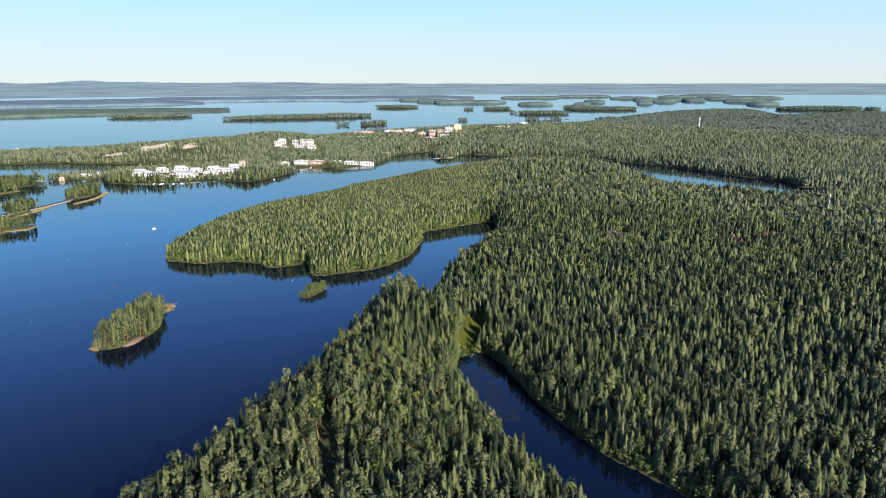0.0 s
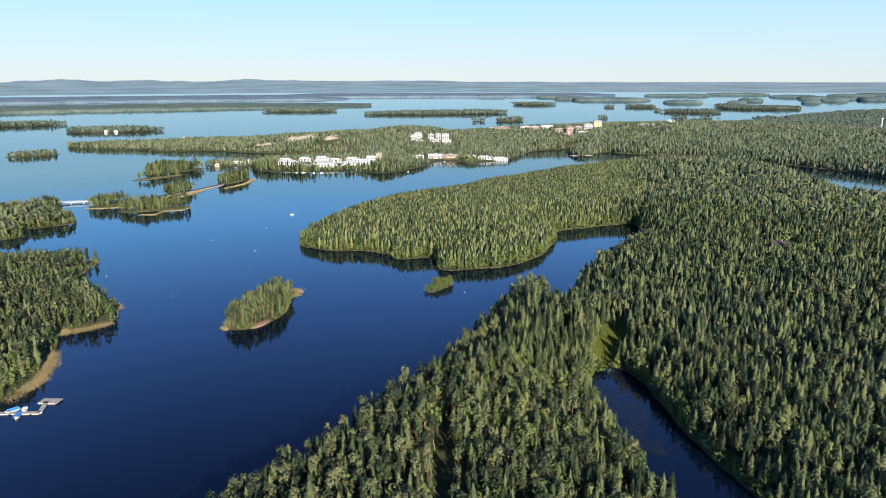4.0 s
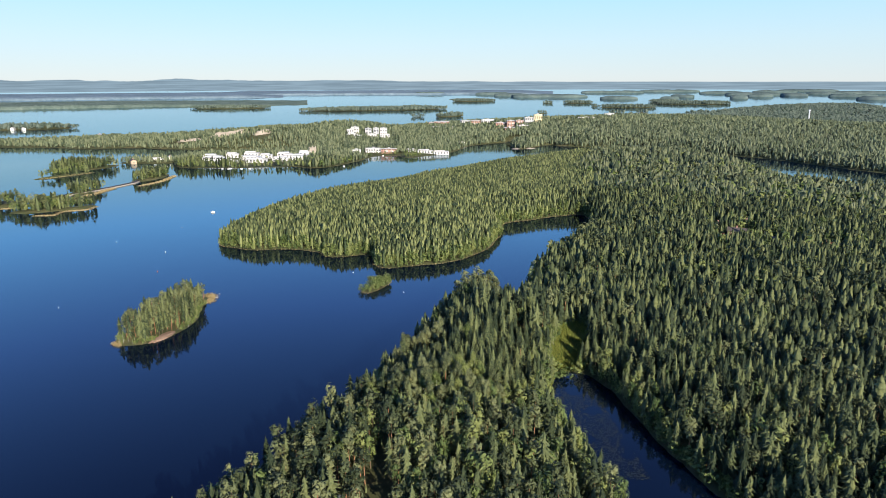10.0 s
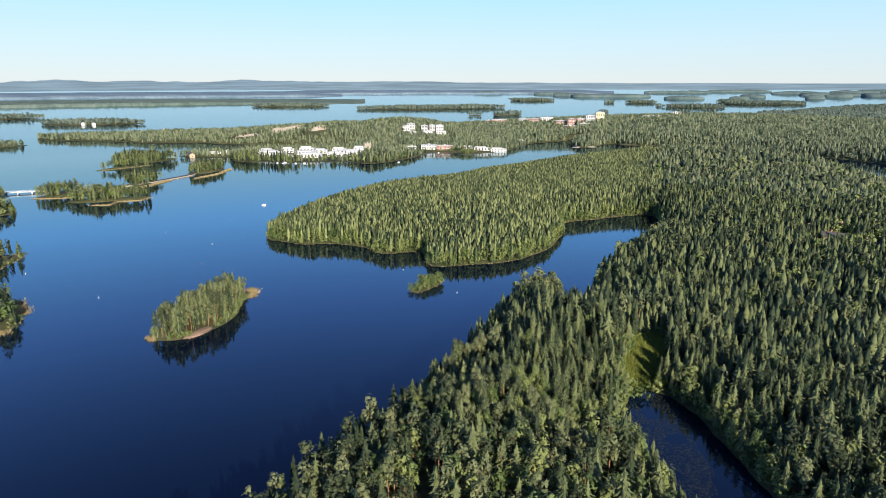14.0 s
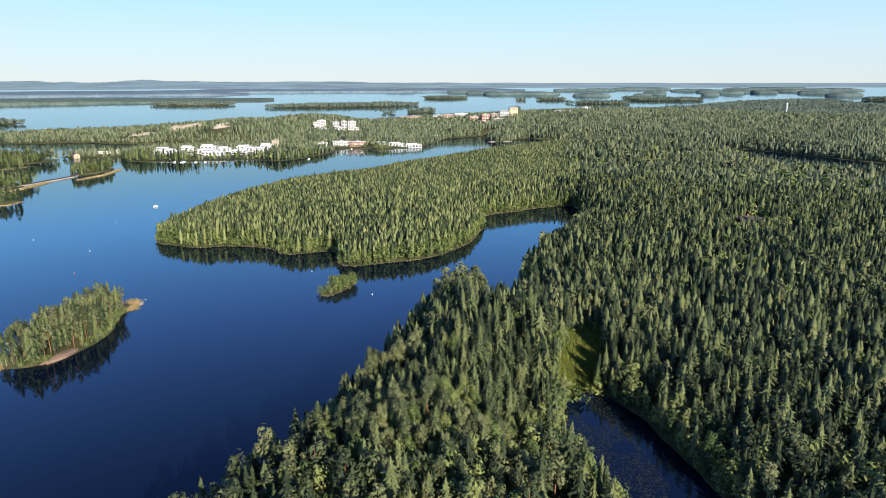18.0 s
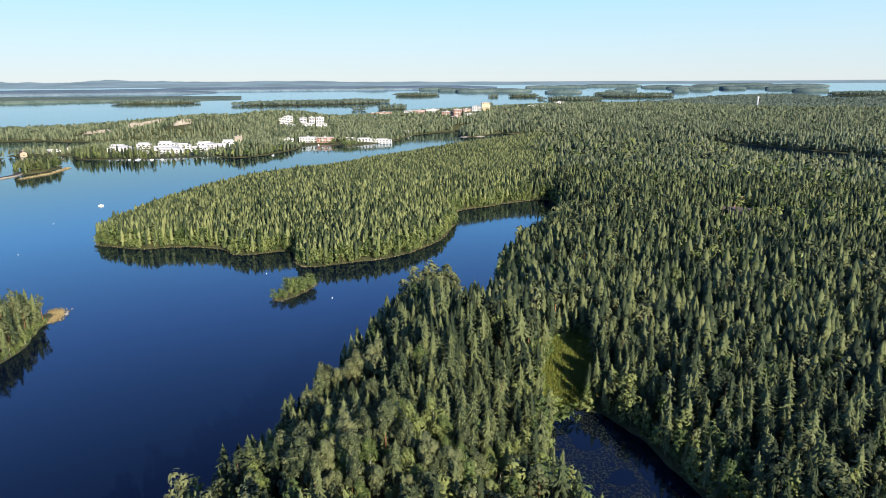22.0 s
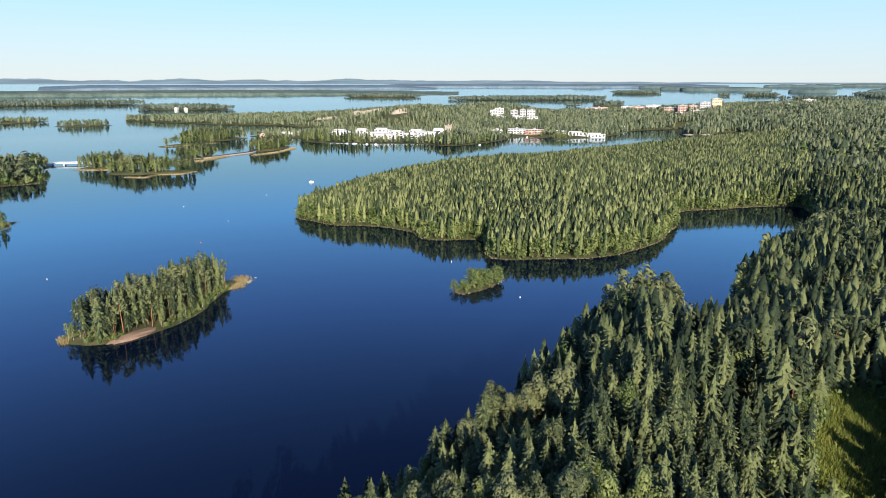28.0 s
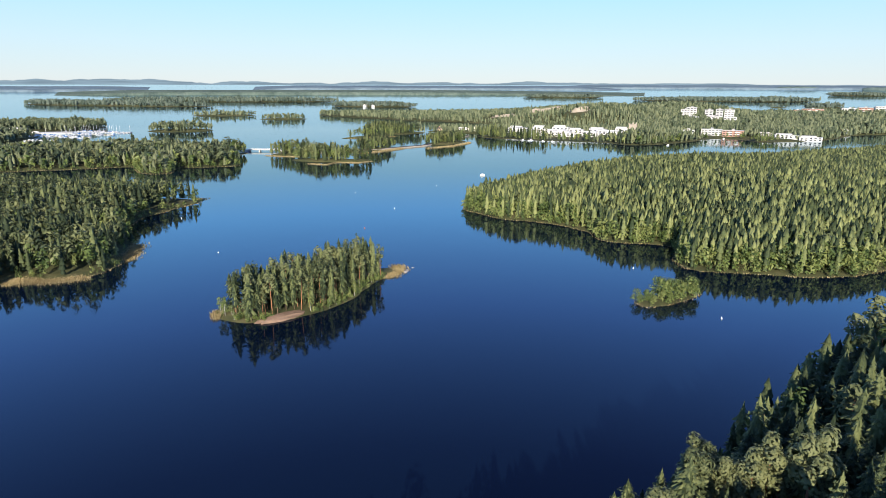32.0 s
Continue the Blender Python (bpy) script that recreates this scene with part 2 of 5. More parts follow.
SOUTH = [(-150, -260), (-135, -60), (-120, 183), (-108, 203), (-92, 236), (-82, 270), (-71, 292), (-62, 312), (-53, 365), (-50, 386), (-45, 415), (-30, 433), (-20, 432), (-17, 402), (-10, 403), (-4, 426), (2, 466), (9, 502), (35, 555), (53, 597), (62, 671), (52, 683), (21, 664), (-3, 644), (-24, 632), (-21, 599), (-26, 558), (-34, 528), (-56, 499), (-80, 486), (-106, 475), (-115, 512), (-124, 511), (-149, 500), (-159, 518), (-189, 522), (-206, 514), (-227, 518), (-243, 524), (-252, 543)]
SOUTH += [(-254, 586), (-250, 632), (-236, 708), (-197, 766), (-152, 830), (-136, 885), (-100, 924), (-32, 1030), (87, 1110), (173, 1144), (275, 1136), (298, 1050), (312, 975), (318, 905), (330, 856), (420, 842), (440, 790), (480, 790), (528, 887), (1500, 1000), (1500, -260)]
NORTH = [(528, 887), (550, 972), (523, 1008), (494, 1047), (459, 1103), (436, 1149), (400, 1199), (358, 1244), (310, 1282), (206, 1366), (130, 1354), (75, 1365), (58, 1399), (33, 1352), (16, 1304), (-13, 1286), (-26, 1361), (-20, 1452), (-50, 1418), (-108, 1354), (-118, 1283), (-135, 1198), (-182, 1141), (-197, 1120), (-219, 1159), (-262, 1149), (-264, 1096), (-284, 1013), (-315, 971), (-352, 997), (-431, 964), (-468, 963), (-517, 951), (-561, 1010), (-585, 1084), (-509, 1130), (-437, 1167), (-407, 1195), (-421, 1235), (-550, 1217), (-681, 1210), (-776, 1238), (-866, 1180), (-911, 1220)]
NORTH += [(-1107, 1202), (-1178, 1260), (-1143, 1290), (-1001, 1387), (-934, 1440), (-799, 1443), (-716, 1469), (-600, 1500), (-527, 1570), (-443, 1664), (-274, 1916), (-119, 2033), (118, 2003), (180, 1894), (313, 1979), (561, 2452), (877, 2970), (1268, 3507), (1567, 3779), (1911, 3861), (1622, 3023), (1707, 3053), (1851, 3163), (1983, 3193), (2183, 3420), (2342, 3351), (2922, 3225), (1500, 1000)]
POND = [(9, 328), (18, 333), (30, 324), (37, 300), (47, 268), (58, 243), (72, 222), (84, 210), (99, 191), (118, 152), (95, 145), (60, 180), (43, 203), (24, 242), (13, 277), (6, 302)]
WEST_NORTH = [(-626, 418), (-610, 445), (-598, 462), (-584, 488), (-579, 505), (-541, 485), (-517, 487), (-512, 501), (-546, 524), (-527, 533), (-521, 545), (-512, 560), (-514, 568), (-535, 579), (-553, 590), (-580, 604), (-588, 630), (-605, 635), (-612, 612), (-630, 600), (-690, 590), (-750, 500), (-800, 300), (-700, 280)]
WEST_SOUTH = [(-257, 233), (-258, 246), (-260, 253), (-267, 270), (-278, 286), (-296, 310), (-297, 316), (-285, 316), (-280, 325), (-277, 335), (-288, 352), (-305, 362), (-341, 377), (-360, 388), (-371, 410), (-378, 437), (-386, 446), (-400, 443), (-420, 430), (-470, 415), (-560, 330), (-480, 150), (-330, 140), (-262, 200)]
ISLE_LONG = [(-205, 335), (-198, 334), (-190, 338), (-184, 345), (-181, 356), (-180, 364), (-182, 375), (-188, 389), (-189, 399), (-190, 407), (-194, 411), (-199, 406), (-204, 396), (-206, 380), (-208, 362), (-209, 348), (-208, 340)]
ISLE_SMALL = [(-105, 428), (-101, 425), (-96, 428), (-91, 439), (-88, 449), (-92, 452), (-98, 444), (-103, 436)]
MARINA_LAND = [(-876, 439), (-880, 498), (-940, 555), (-1010, 605), (-1040, 656), (-1062, 702), (-1120, 745), (-1160, 723), (-1180, 656), (-1240, 606), (-1400, 450), (-1000, 300)]
# lesser islands: middle, half length, half width, turn of the long side from east
ISLES = [
    (-546, 652, 22, 12, 55), (-487, 638, 25, 15, 45), (-460, 652, 18, 8, 50), (-517, 746, 25, 11, 82), (-502, 855, 36, 13, 84),
    (-660, 940, 42, 24, 50), (-632, 862, 38, 4, 65), (-940, 762, 52, 26, 55), (-1285, 1075, 62, 30, 55), (-1075, 1075, 48, 22, 55),
    (-1420, 1720, 150, 60, 20), (-2100, 1200, 340, 70, 25), (-2150, 1720, 420, 90, 45), (-700, 3100, 360, 110, 28), (-275, 2530, 85, 28, 55),
    (-1500, 3250, 200, 70, 20), (-393, 2460, 26, 14, 10), (92, 2799, 24, 14, 0), (410, 2865, 36, 18, 0), (422, 2591, 35, 12, 0),
]
ISLES += [(-598, 1026, 50, 26, 15)]
ISLES += [
    (523, 2889, 29, 16, 0), (575, 2900, 8, 6, 0), (409, 3663, 18, 20, 0), (562, 3529, 156, 60, 0), (1067, 4171, 239, 130, 0),
    (743, 2790, 61, 30, 0), (367, 4261, 95, 60, 0), (179, 4226, 35, 30, 0), (-335, 4672, 153, 90, 0), (798, 5377, 138, 120, 0),
    (1483, 6113, 95, 120, 0), (1181, 5266, 71, 60, 0), (379, 6178, 226, 200, 0), (55, 6126, 152, 180, 0), (2469, 4164, 262, 140, 0),
    (2703, 5305, 131, 110, 0), (2597, 3976, 45, 40, 0), (2792, 4072, 51, 40, 0), (2691, 6728, 120, 200, 0),
]
ISLES += [
    (2458, 7278, 294, 260, 0), (4159, 8367, 340, 400, 0), (-310, 5239, 81, 70, 0), (-485, 5235, 93, 80, 0), (-83, 6651, 177, 200, 0),
    (279, 6187, 193, 160, 0), (970, 4574, 92, 70, 0),
]
ISLES += [
    (2484, 8287, 268, 161, 0), (3472, 9236, 270, 162, 0), (3521, 7737, 294, 177, 0), (1828, 5661, 70, 42, 0), (3060, 6392, 194, 116, 0), (1238, 8947, 370, 222, 0),
    (-323, 7571, 207, 124, 0), (2236, 10085, 471, 260, 0), (4301, 10355, 450, 260, 0), (2216, 6285, 109, 66, 0), (-1102, 7826, 187, 112, 0),
]
HILLS = [(165, 1000, 160, 17), (760, 1350, 260, 26), (150, 1750, 320, 16), (500, 1750, 400, 22), (-480, 1330, 130, 18), (-420, 1560, 110, 22), (120, 800, 200, 7), (-120, 640, 120, 9), (330, 420, 220, 8), (-42, 255, 60, 7), (-32, 350, 55, 10), (700, 600, 300, 8), (-610, 1400, 200, 12)]


def smooth_ring(points, rounds=2):
    p = np.array(points, float)
    for _ in range(rounds):
        q = np.roll(p, -1, 0)
        p = np.stack((0.75 * p + 0.25 * q, 0.25 * p + 0.75 * q), 1).reshape(-1, 2)
    return p


def rough_ring(p, amount, size):
    """A shoreline with small uneven bays."""
    out = []
    for x, y in p:
        out.append((x + amount * noise.noise((x / size, y / size, 3.1)), y + amount * noise.noise((x / size, y / size, 9.7))))
    return np.array(out)


def isle_ring(cx, cy, a, b, deg, count=28):
    c, s = math.cos(radians(deg)), math.sin(radians(deg))
    out = []
    for i in range(count):
        w = 2 * math.pi * i / count
        k = 1 + 0.28 * noise.noise((cx * 0.01 + 1.3 * math.cos(w), cy * 0.01 + 1.3 * math.sin(w), 0.5))
        u, v = a * k * math.cos(w), b * k * math.sin(w)
        out.append((cx + u * c - v * s, cy + u * s + v * c))
    return np.array(out)


def inside_by(ring, pts):
    """Signed distance of the points from a ring: positive inside."""
    out = np.full(len(pts), -80.0)
    lo, hi = ring.min(0) - 80, ring.max(0) + 80
    pick = np.nonzero(((pts > lo) & (pts < hi)).all(1))[0]
    a, b = ring, np.roll(ring, -1, 0)
    ab = b - a
    len2 = np.maximum((ab ** 2).sum(1), 1e-9)
    for part_ids in np.array_split(pick, max(1, len(pick) // 20000)):
        if not len(part_ids):
            continue
        q = pts[part_ids].astype(np.float32)
        best = np.full(len(q), 1e9, np.float32)
        odd = np.zeros(len(q), bool)
        for i in range(len(a)):
            d = q - a[i].astype(np.float32)
            t = np.clip((d @ ab[i].astype(np.float32)) / len2[i], 0, 1)
            e = d - t[:, None] * ab[i].astype(np.float32)
            best = np.minimum(best, (e * e).sum(1))
            if ab[i, 1] != 0:
                cross = (a[i, 1] > q[:, 1]) != (b[i, 1] > q[:, 1])
                odd ^= cross & (q[:, 0] < ab[i, 0] * (q[:, 1] - a[i, 1]) / ab[i, 1] + a[i, 0])
        out[part_ids] = np.where(odd, np.sqrt(best), -np.sqrt(best))
    return out


RINGS = {k: rough_ring(smooth_ring(v), 2.2, 14) for k, v in (("south", SOUTH), ("north", NORTH), ("west_north", WEST_NORTH), ("west_south", WEST_SOUTH), ("marina", MARINA_LAND))}
RINGS.update({k: rough_ring(smooth_ring(v), 1.2, 7) for k, v in (("isle_long", ISLE_LONG), ("isle_small", ISLE_SMALL))})
POND_RING = rough_ring(smooth_ring(POND), 1.5, 9)
ISLE_RINGS = [isle_ring(*i) for i in ISLES]


def shore(pts):
    """How far inland each point lies: negative on the water."""
    best = np.full(len(pts), -80.0)
    for ring in RINGS.values():
        best = np.maximum(best, inside_by(ring, pts))
    for ring in ISLE_RINGS:
        best = np.maximum(best, inside_by(ring, pts))
    return np.minimum(best, -inside_by(POND_RING, pts))


def swell(x, y):
    """A cheap smooth unevenness in -1..1."""
    return (np.sin(x * 0.031 + 1.7 * np.sin(y * 0.017)) + np.sin(y * 0.037 + 1.3 * np.sin(x * 0.023)) + 0.6 * np.sin(x * 0.11 + y * 0.07)) / 2.6


def land_height(pts, inland):
    h = np.where(inland < 0, np.maximum(inland * 0.3, -4.0), np.minimum(inland * 0.35, 0.7) + np.clip(inland - 3, 0, 40) * 0.06)
    rise = np.clip((inland - 2) / 30, 0, 1)
    for x, y, r, up in HILLS:
        h += rise * up * np.exp(-((pts[:, 0] - x) ** 2 + (pts[:, 1] - y) ** 2) / (r * r))
    return h + np.clip(inland / 20, 0, 1) * 0.9 * swell(pts[:, 0], pts[:, 1])


def mesh_from(name, verts, faces, mat, smooth=False):
    """A mesh from arrays; faces all with the same number of corners."""
    me = bpy.data.meshes.new(name)
    faces = np.asarray(faces, np.int32)
    n, k = faces.shape
    me.vertices.add(len(verts))
    me.vertices.foreach_set("co", np.asarray(verts, np.float32).ravel())
    me.loops.add(n * k)
    me.loops.foreach_set("vertex_index", faces.ravel())
    me.polygons.add(n)
    me.polygons.foreach_set("loop_start", np.arange(0, n * k, k, dtype=np.int32))
    me.polygons.foreach_set("loop_total", np.full(n, k, np.int32))
    me.polygons.foreach_set("use_smooth", np.full(n, smooth))
    me.update(calc_edges=True)
    if mat:
        me.materials.append(mat)
    return me


def spaced(lo, hi, fine_lo, fine_hi, step, grow):
    """Coordinates with an even step in the middle that widens outward."""
    mid = list(np.arange(fine_lo, fine_hi, step))
    out, s, v = [], step, mid[-1]
    while v < hi:
        s = min(s * grow, 60)
        v += s
        out.append(v)
    left, s, v = [], step, mid[0]
    while v > lo:
        s = min(s * grow, 60)
        v -= s
        left.append(v)
    return np.array(left[::-1] + mid + out)


def build_ground():
    xs, ys = spaced(-3200, 3300, -300, 130, 4.0, 1.02), spaced(-260, 4300, 180, 700, 4.0, 1.016)
    gx, gy = np.meshgrid(xs, ys)
    pts = np.c_[gx.ravel(), gy.ravel()]
    inland = np.full(len(pts), -80.0)
    for ring in RINGS.values():
        inland = np.maximum(inland, inside_by(ring, pts))
    inland = np.minimum(inland, -inside_by(POND_RING, pts))
    z = land_height(pts, inland)
    w = len(xs)
    idx = np.arange(len(pts)).reshape(gx.shape)
    quads = np.stack((idx[:-1, :-1], idx[:-1, 1:], idx[1:, 1:], idx[1:, :-1]), -1).reshape(-1, 4)
    me = mesh_from("ground", drawn_in(np.c_[pts, z]), quads, GROUND, True)
    return tagged(new("ground", me), "forest ground and lake bed of the lake country", "ground", kind="structure")


def build_water():
    radii = np.concatenate((np.linspace(0, 2500, 51), np.geomspace(2560, 14200, 60)))
    turns = np.linspace(0, 2 * math.pi, 361)[:-1]
    verts = [(HUB[0] + r * math.cos(a), HUB[1] + r * math.sin(a), 0) for r in radii[1:] for a in turns]
    verts = np.array([(HUB[0], HUB[1], 0)] + verts)
    faces = []
    n = len(turns)
    for i in range(len(radii) - 2):
        for j in range(n):
            a, b = 1 + i * n + j, 1 + i * n + (j + 1) % n
            faces.append((a, a + n, b + n, b))
    for j in range(0, n, 2):
        faces.append((0, 1 + j, 1 + j + 1, 1 + (j + 2) % n))
    me = mesh_from("water", drawn_in(verts), faces, WATER, True)
    return tagged(new("water", me), "calm dark blue lake water reaching the horizon", "water", kind="structure")


def build_isle_ground():
    for ring in ISLE_RINGS:
        c = ring.mean(0)
        size = np.hypot(*(ring - c).T).mean()
        up = min(7.0, 0.05 * size + 1.0)
        verts, n = [], len(ring)
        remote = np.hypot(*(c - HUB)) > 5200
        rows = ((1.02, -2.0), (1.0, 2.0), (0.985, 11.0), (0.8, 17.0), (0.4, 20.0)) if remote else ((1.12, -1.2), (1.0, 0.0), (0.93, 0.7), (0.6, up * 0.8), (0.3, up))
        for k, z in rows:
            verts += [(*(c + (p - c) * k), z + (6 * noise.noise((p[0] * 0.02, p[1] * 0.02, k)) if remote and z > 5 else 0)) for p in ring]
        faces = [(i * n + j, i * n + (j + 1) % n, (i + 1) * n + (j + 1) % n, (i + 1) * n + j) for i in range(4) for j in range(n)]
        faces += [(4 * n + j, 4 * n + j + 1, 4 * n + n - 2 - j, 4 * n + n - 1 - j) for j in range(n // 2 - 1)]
        # remote islands take the woods colour with haze mixed in
        me = mesh_from("island_ground", drawn_in(verts), faces, HAZED_ISLE_WOODS if remote else GROUND, True)
        tagged(new("island_ground", me), "low wooded lake island with a stony rim", "island", kind="structure")


# far mainland: start and end by the compass (degrees left of north), distance of its shore, height of its skyline
FAR_SHORES = [(52, 21, 6200, 16), (27, -3, 7600, 18), (80, 60, 5200, 10), (66, 19.0, 3900, 13)]


def build_far_shore():
    for i, (a0, a1, dist, up) in enumerate(FAR_SHORES):
        n, rows = 420, 5
        verts = []
        for k in range(rows):
            for j in range(n + 1):
                f = j / n
                a = radians(a0 + (a1 - a0) * f)
                taper = min(1.0, 9 * f + 0.02, (9 if dist > 5000 else 3) * (1 - f) + 0.02)
                bay = 1 + 0.04 * noise.noise((30 * a, i, 0.0)) + 0.004 * noise.noise((120 * a, i, 4.0))
                r = dist * bay + ((0, 40, 600, 1600, 3400) if dist > 5000 else (0, 40, 300, 700, 1200))[k]
                z = (-3, 12, up * (0.7 + 0.5 * noise.noise((22 * a, i, 7.0))), up * (1 + 0.55 * noise.noise((14 * a, i, 2.0)) + 0.2 * noise.noise((60 * a, i, 2.0))), up * 0.8)[k] * taper
                z += (0, 5, 5, 5, 0)[k] * (noise.noise((900 * a, i, k * 1.0)) + 0.7 * noise.noise((2600 * a, i, k * 1.0))) * taper * (1 if dist < 5000 else 0.3)
                verts.append((HUB[0] - r * math.sin(a), HUB[1] + r * math.cos(a), z if k else -3))
        w = n + 1
        faces = [(k * w + j, k * w + j + 1, (k + 1) * w + j + 1, (k + 1) * w + j) for k in range(rows - 1) for j in range(n)]
        # either colour has the haze painted in, stronger past 5 km
        me = mesh_from("far_shore", drawn_in(verts), faces, HAZED_FAR_WOODS if dist > 5000 else HAZED_NEARER_WOODS, True)
        tagged(new("backdrop", me), "low wooded hills of the far shore, blue-grey with painted haze", "hills", kind="structure")


build_ground()
build_water()
build_isle_ground()
build_far_shore()

# ---- where things stand; the forest leaves room for them ----
# house blocks: front corner, other front corner, height, depth, storeys, kind of wall
BLOCKS = [
    ((-366, 1357), (-352, 1360), 17, 14, 6, "white"), ((-366, 1390), (-350, 1394), 19, 14, 6, "white"), ((-338, 1402), (-325, 1405), 18, 14, 6, "grey"),
    ((-320, 1404), (-309, 1407), 20, 14, 7, "grey"), ((-307, 1409), (-292, 1412), 21, 14, 7, "white"), ((-328, 1385), (-311, 1388), 9, 12, 3, "white"),
    ((-303, 1390), (-283, 1395), 10, 13, 3, "white"), ((-350, 1345), (-334, 1348), 8, 12, 2, "white"), ((-366, 1335), (-354, 1338), 6, 10, 2, "white"),
    ((-281, 1170), (-254, 1176), 8, 11, 3, "white"), ((-253, 1172), (-226, 1178), 8, 11, 3, "brick"), ((-300, 1150), (-286, 1156), 7, 10, 2, "white"),
]
BLOCKS += [
    ((-261, 1825), (-243, 1829), 11, 12, 3, "brick"), ((-240, 1806), (-201, 1814), 13, 12, 4, "brick"), ((-232, 1675), (-156, 1692), 6, 11, 2, "white"),
    ((-166, 1799), (-139, 1805), 13, 12, 4, "white"), ((-134, 1739), (-110, 1744), 14, 12, 4, "brick"), ((-107, 1766), (-73, 1774), 14, 12, 4, "white"),
    ((-64, 1649), (-39, 1655), 13, 12, 4, "brick"), ((-36, 1637), (-18, 1641), 17, 12, 5, "brick"), ((-15, 1660), (3, 1664), 15, 12, 5, "brick"),
    ((7, 1665), (28, 1670), 20, 13, 6, "grey"), ((31, 1689), (50, 1693), 24, 14, 8, "yellow"), ((-42, 1559), (-17, 1564), 8, 12, 2, "brick"), ((-10, 1599), (15, 1605), 8, 12, 2, "white"),
]
BLOCKS += [((144, 1730), (187, 1740), 8, 12, 2, "white"), ((226, 1840), (250, 1845), 13, 12, 4, "white"), ((255, 1880), (287, 1887), 7, 12, 2, "white")]
# long low halls: front corners, height, depth
HALLS = [((-510, 1014), (-474, 1022), 6.5, 16), ((-483, 990), (-446, 998), 5.8, 15), ((-458, 1034), (-424, 1042), 5.8, 16), ((-435, 1008), (-404, 1015), 6.5, 14), ((-401, 1032), (-378, 1037), 6.5, 15), ((-396, 1064), (-354, 1073), 5.8, 16), ((-373, 1046), (-352, 1051), 5.8, 12), ((-187, 1178), (-160, 1184), 5.8, 14), ((-158, 1180), (-132, 1186), 6.5, 14), ((-210, 1190), (-192, 1194), 4.3, 12), ((-129, 1342), (-113, 1346), 5.8, 10), ((-1283, 700), (-1262, 728), 6.5, 20), ((-1262, 655), (-1240, 690), 5.8, 18), ((-1215, 690), (-1195, 720), 5.0, 16), ((-1070, 560), (-1050, 590), 5.0, 20), ((-600, 1020), (-585, 1028), 5.0, 10)]
HALLS += [((-522 + 28 * i + 4 * (i % 2), 1040 + 7 * i + 9 * (i % 3)), (-499 + 28 * i, 1045 + 7 * i + 9 * (i % 3)), 7.0 + i % 3, 13) for i in range(6)]
# single houses: place, turn, roof
HOUSES = [(263, 541, 20, "red"), (276, 526, 70, "red"), (263, 505, 15, "red"), (293, 541, 30, "red"), (302, 557, 80, "red"), (313, 519, 10, "red"), (243, 526, 60, "red"), (283, 564, 25, "red"), (355, 516, 40, "dark"), (357, 536, 0, "dark"), (362, 560, 75, "red"), (336, 548, 20, "dark"), (156, 590, 30, "dark"), (182, 601, 10, "red"), (165, 570, 60, "dark"), (178, 549, 20, "dark"), (173, 722, 15, "red"), (211, 527, 50, "red"), (150, 553, 80, "red")]
HOUSES += [(-1401, 1662, 20, "light"), (-1375, 1668, 50, "light"), (-1008, 1470, 10, "light"), (-928, 1450, 20, "light"), (-580, 1040, 30, "light"), (-524, 985, 10, "light"), (-620, 1000, 40, "dark")]
# scattered far suburbs: middle, spread, how many
SUBURBS = [(862, 2563, 70, 7), (1213, 3047, 110, 10), (1104, 2487, 110, 12), (903, 1946, 80, 12), (990, 1924, 70, 9), (1292, 2696, 110, 9), (966, 1755, 50, 6), (1041, 1682, 50, 8), (1570, 2348, 130, 12), (1416, 2569, 110, 8)]
CLEAR = []                         # middle, half length, half width, turn
REED_LINES = [
    [(-367, 380), (-372, 394), (-376, 408), (-381, 427), (-391, 449)], [(-296, 308), (-290, 312), (-283, 318), (-278, 328)], [(-290, 350), (-301, 358), (-308, 364)],
    [(-277, 285), (-265, 270), (-257, 256), (-255, 246), (-254, 236)], [(-558, 630), (-540, 634), (-524, 645), (-516, 660)], [(-474, 612), (-458, 616), (-462, 634), (-444, 645), (-446, 662)],
]
for (x0, y0), (x1, y1), up, deep, *_ in BLOCKS + HALLS:
    turn = math.degrees(math.atan2(y1 - y0, x1 - x0))
    wide = math.hypot(x1 - x0, y1 - y0) / 2
    CLEAR.append(((x0 + x1) / 2, (y0 + y1) / 2 - 2, wide + 3, deep * 0.6 + 4, turn))
for x, y, *_ in HOUSES:
    CLEAR.append((x + 1, y - 4, 8, 9, 0))
spots = random.Random(5)
for cx, cy, spread, many in SUBURBS:
    for _ in range(many):
        x, y = cx + spots.uniform(-1, 1) * spread, cy + spots.uniform(-1, 1) * spread
        HOUSES.append((round(x), round(y), spots.uniform(0, 90), spots.choice(("red", "light", "light", "dark"))))
        CLEAR.append((x, y - 16, 16, 34, 0))
CLEAR += [(-440, 1030, 98, 46, 15), (-300, 1368, 85, 16, 10), (-225, 1150, 75, 20, 12), (16.5, 347, 25, 7, 70), (-1010, 600, 110, 52, 42), (-430, 985, 95, 8, 12), (-455, 1015, 60, 24, 12), (-600, 1280, 62, 24, 17), (-515, 1268, 26, 20, 40), (-665, 1243, 34, 16, 14), (-360, 1094, 16, 14, 14), (-160, 1168, 60, 12, 12), (-253, 1155, 40, 14, 12), (-10, 1450, 30, 22, 0), (-50, 1600, 60, 30, 10), (-45, 214, 3.6, 30, 12), (160, 560, 22, 12, 30), (268, 530, 30, 8, 20)]

# ---- trees ----
def outline(k, point=0.60, bend=0.72):
    """Half width of a spruce crown from its foot (0) to its tip (1), as a share of the widest."""
    return min(1.0, (1 - k) / point) ** bend * (0.7 + 0.3 * min(1.0, k / 0.18))


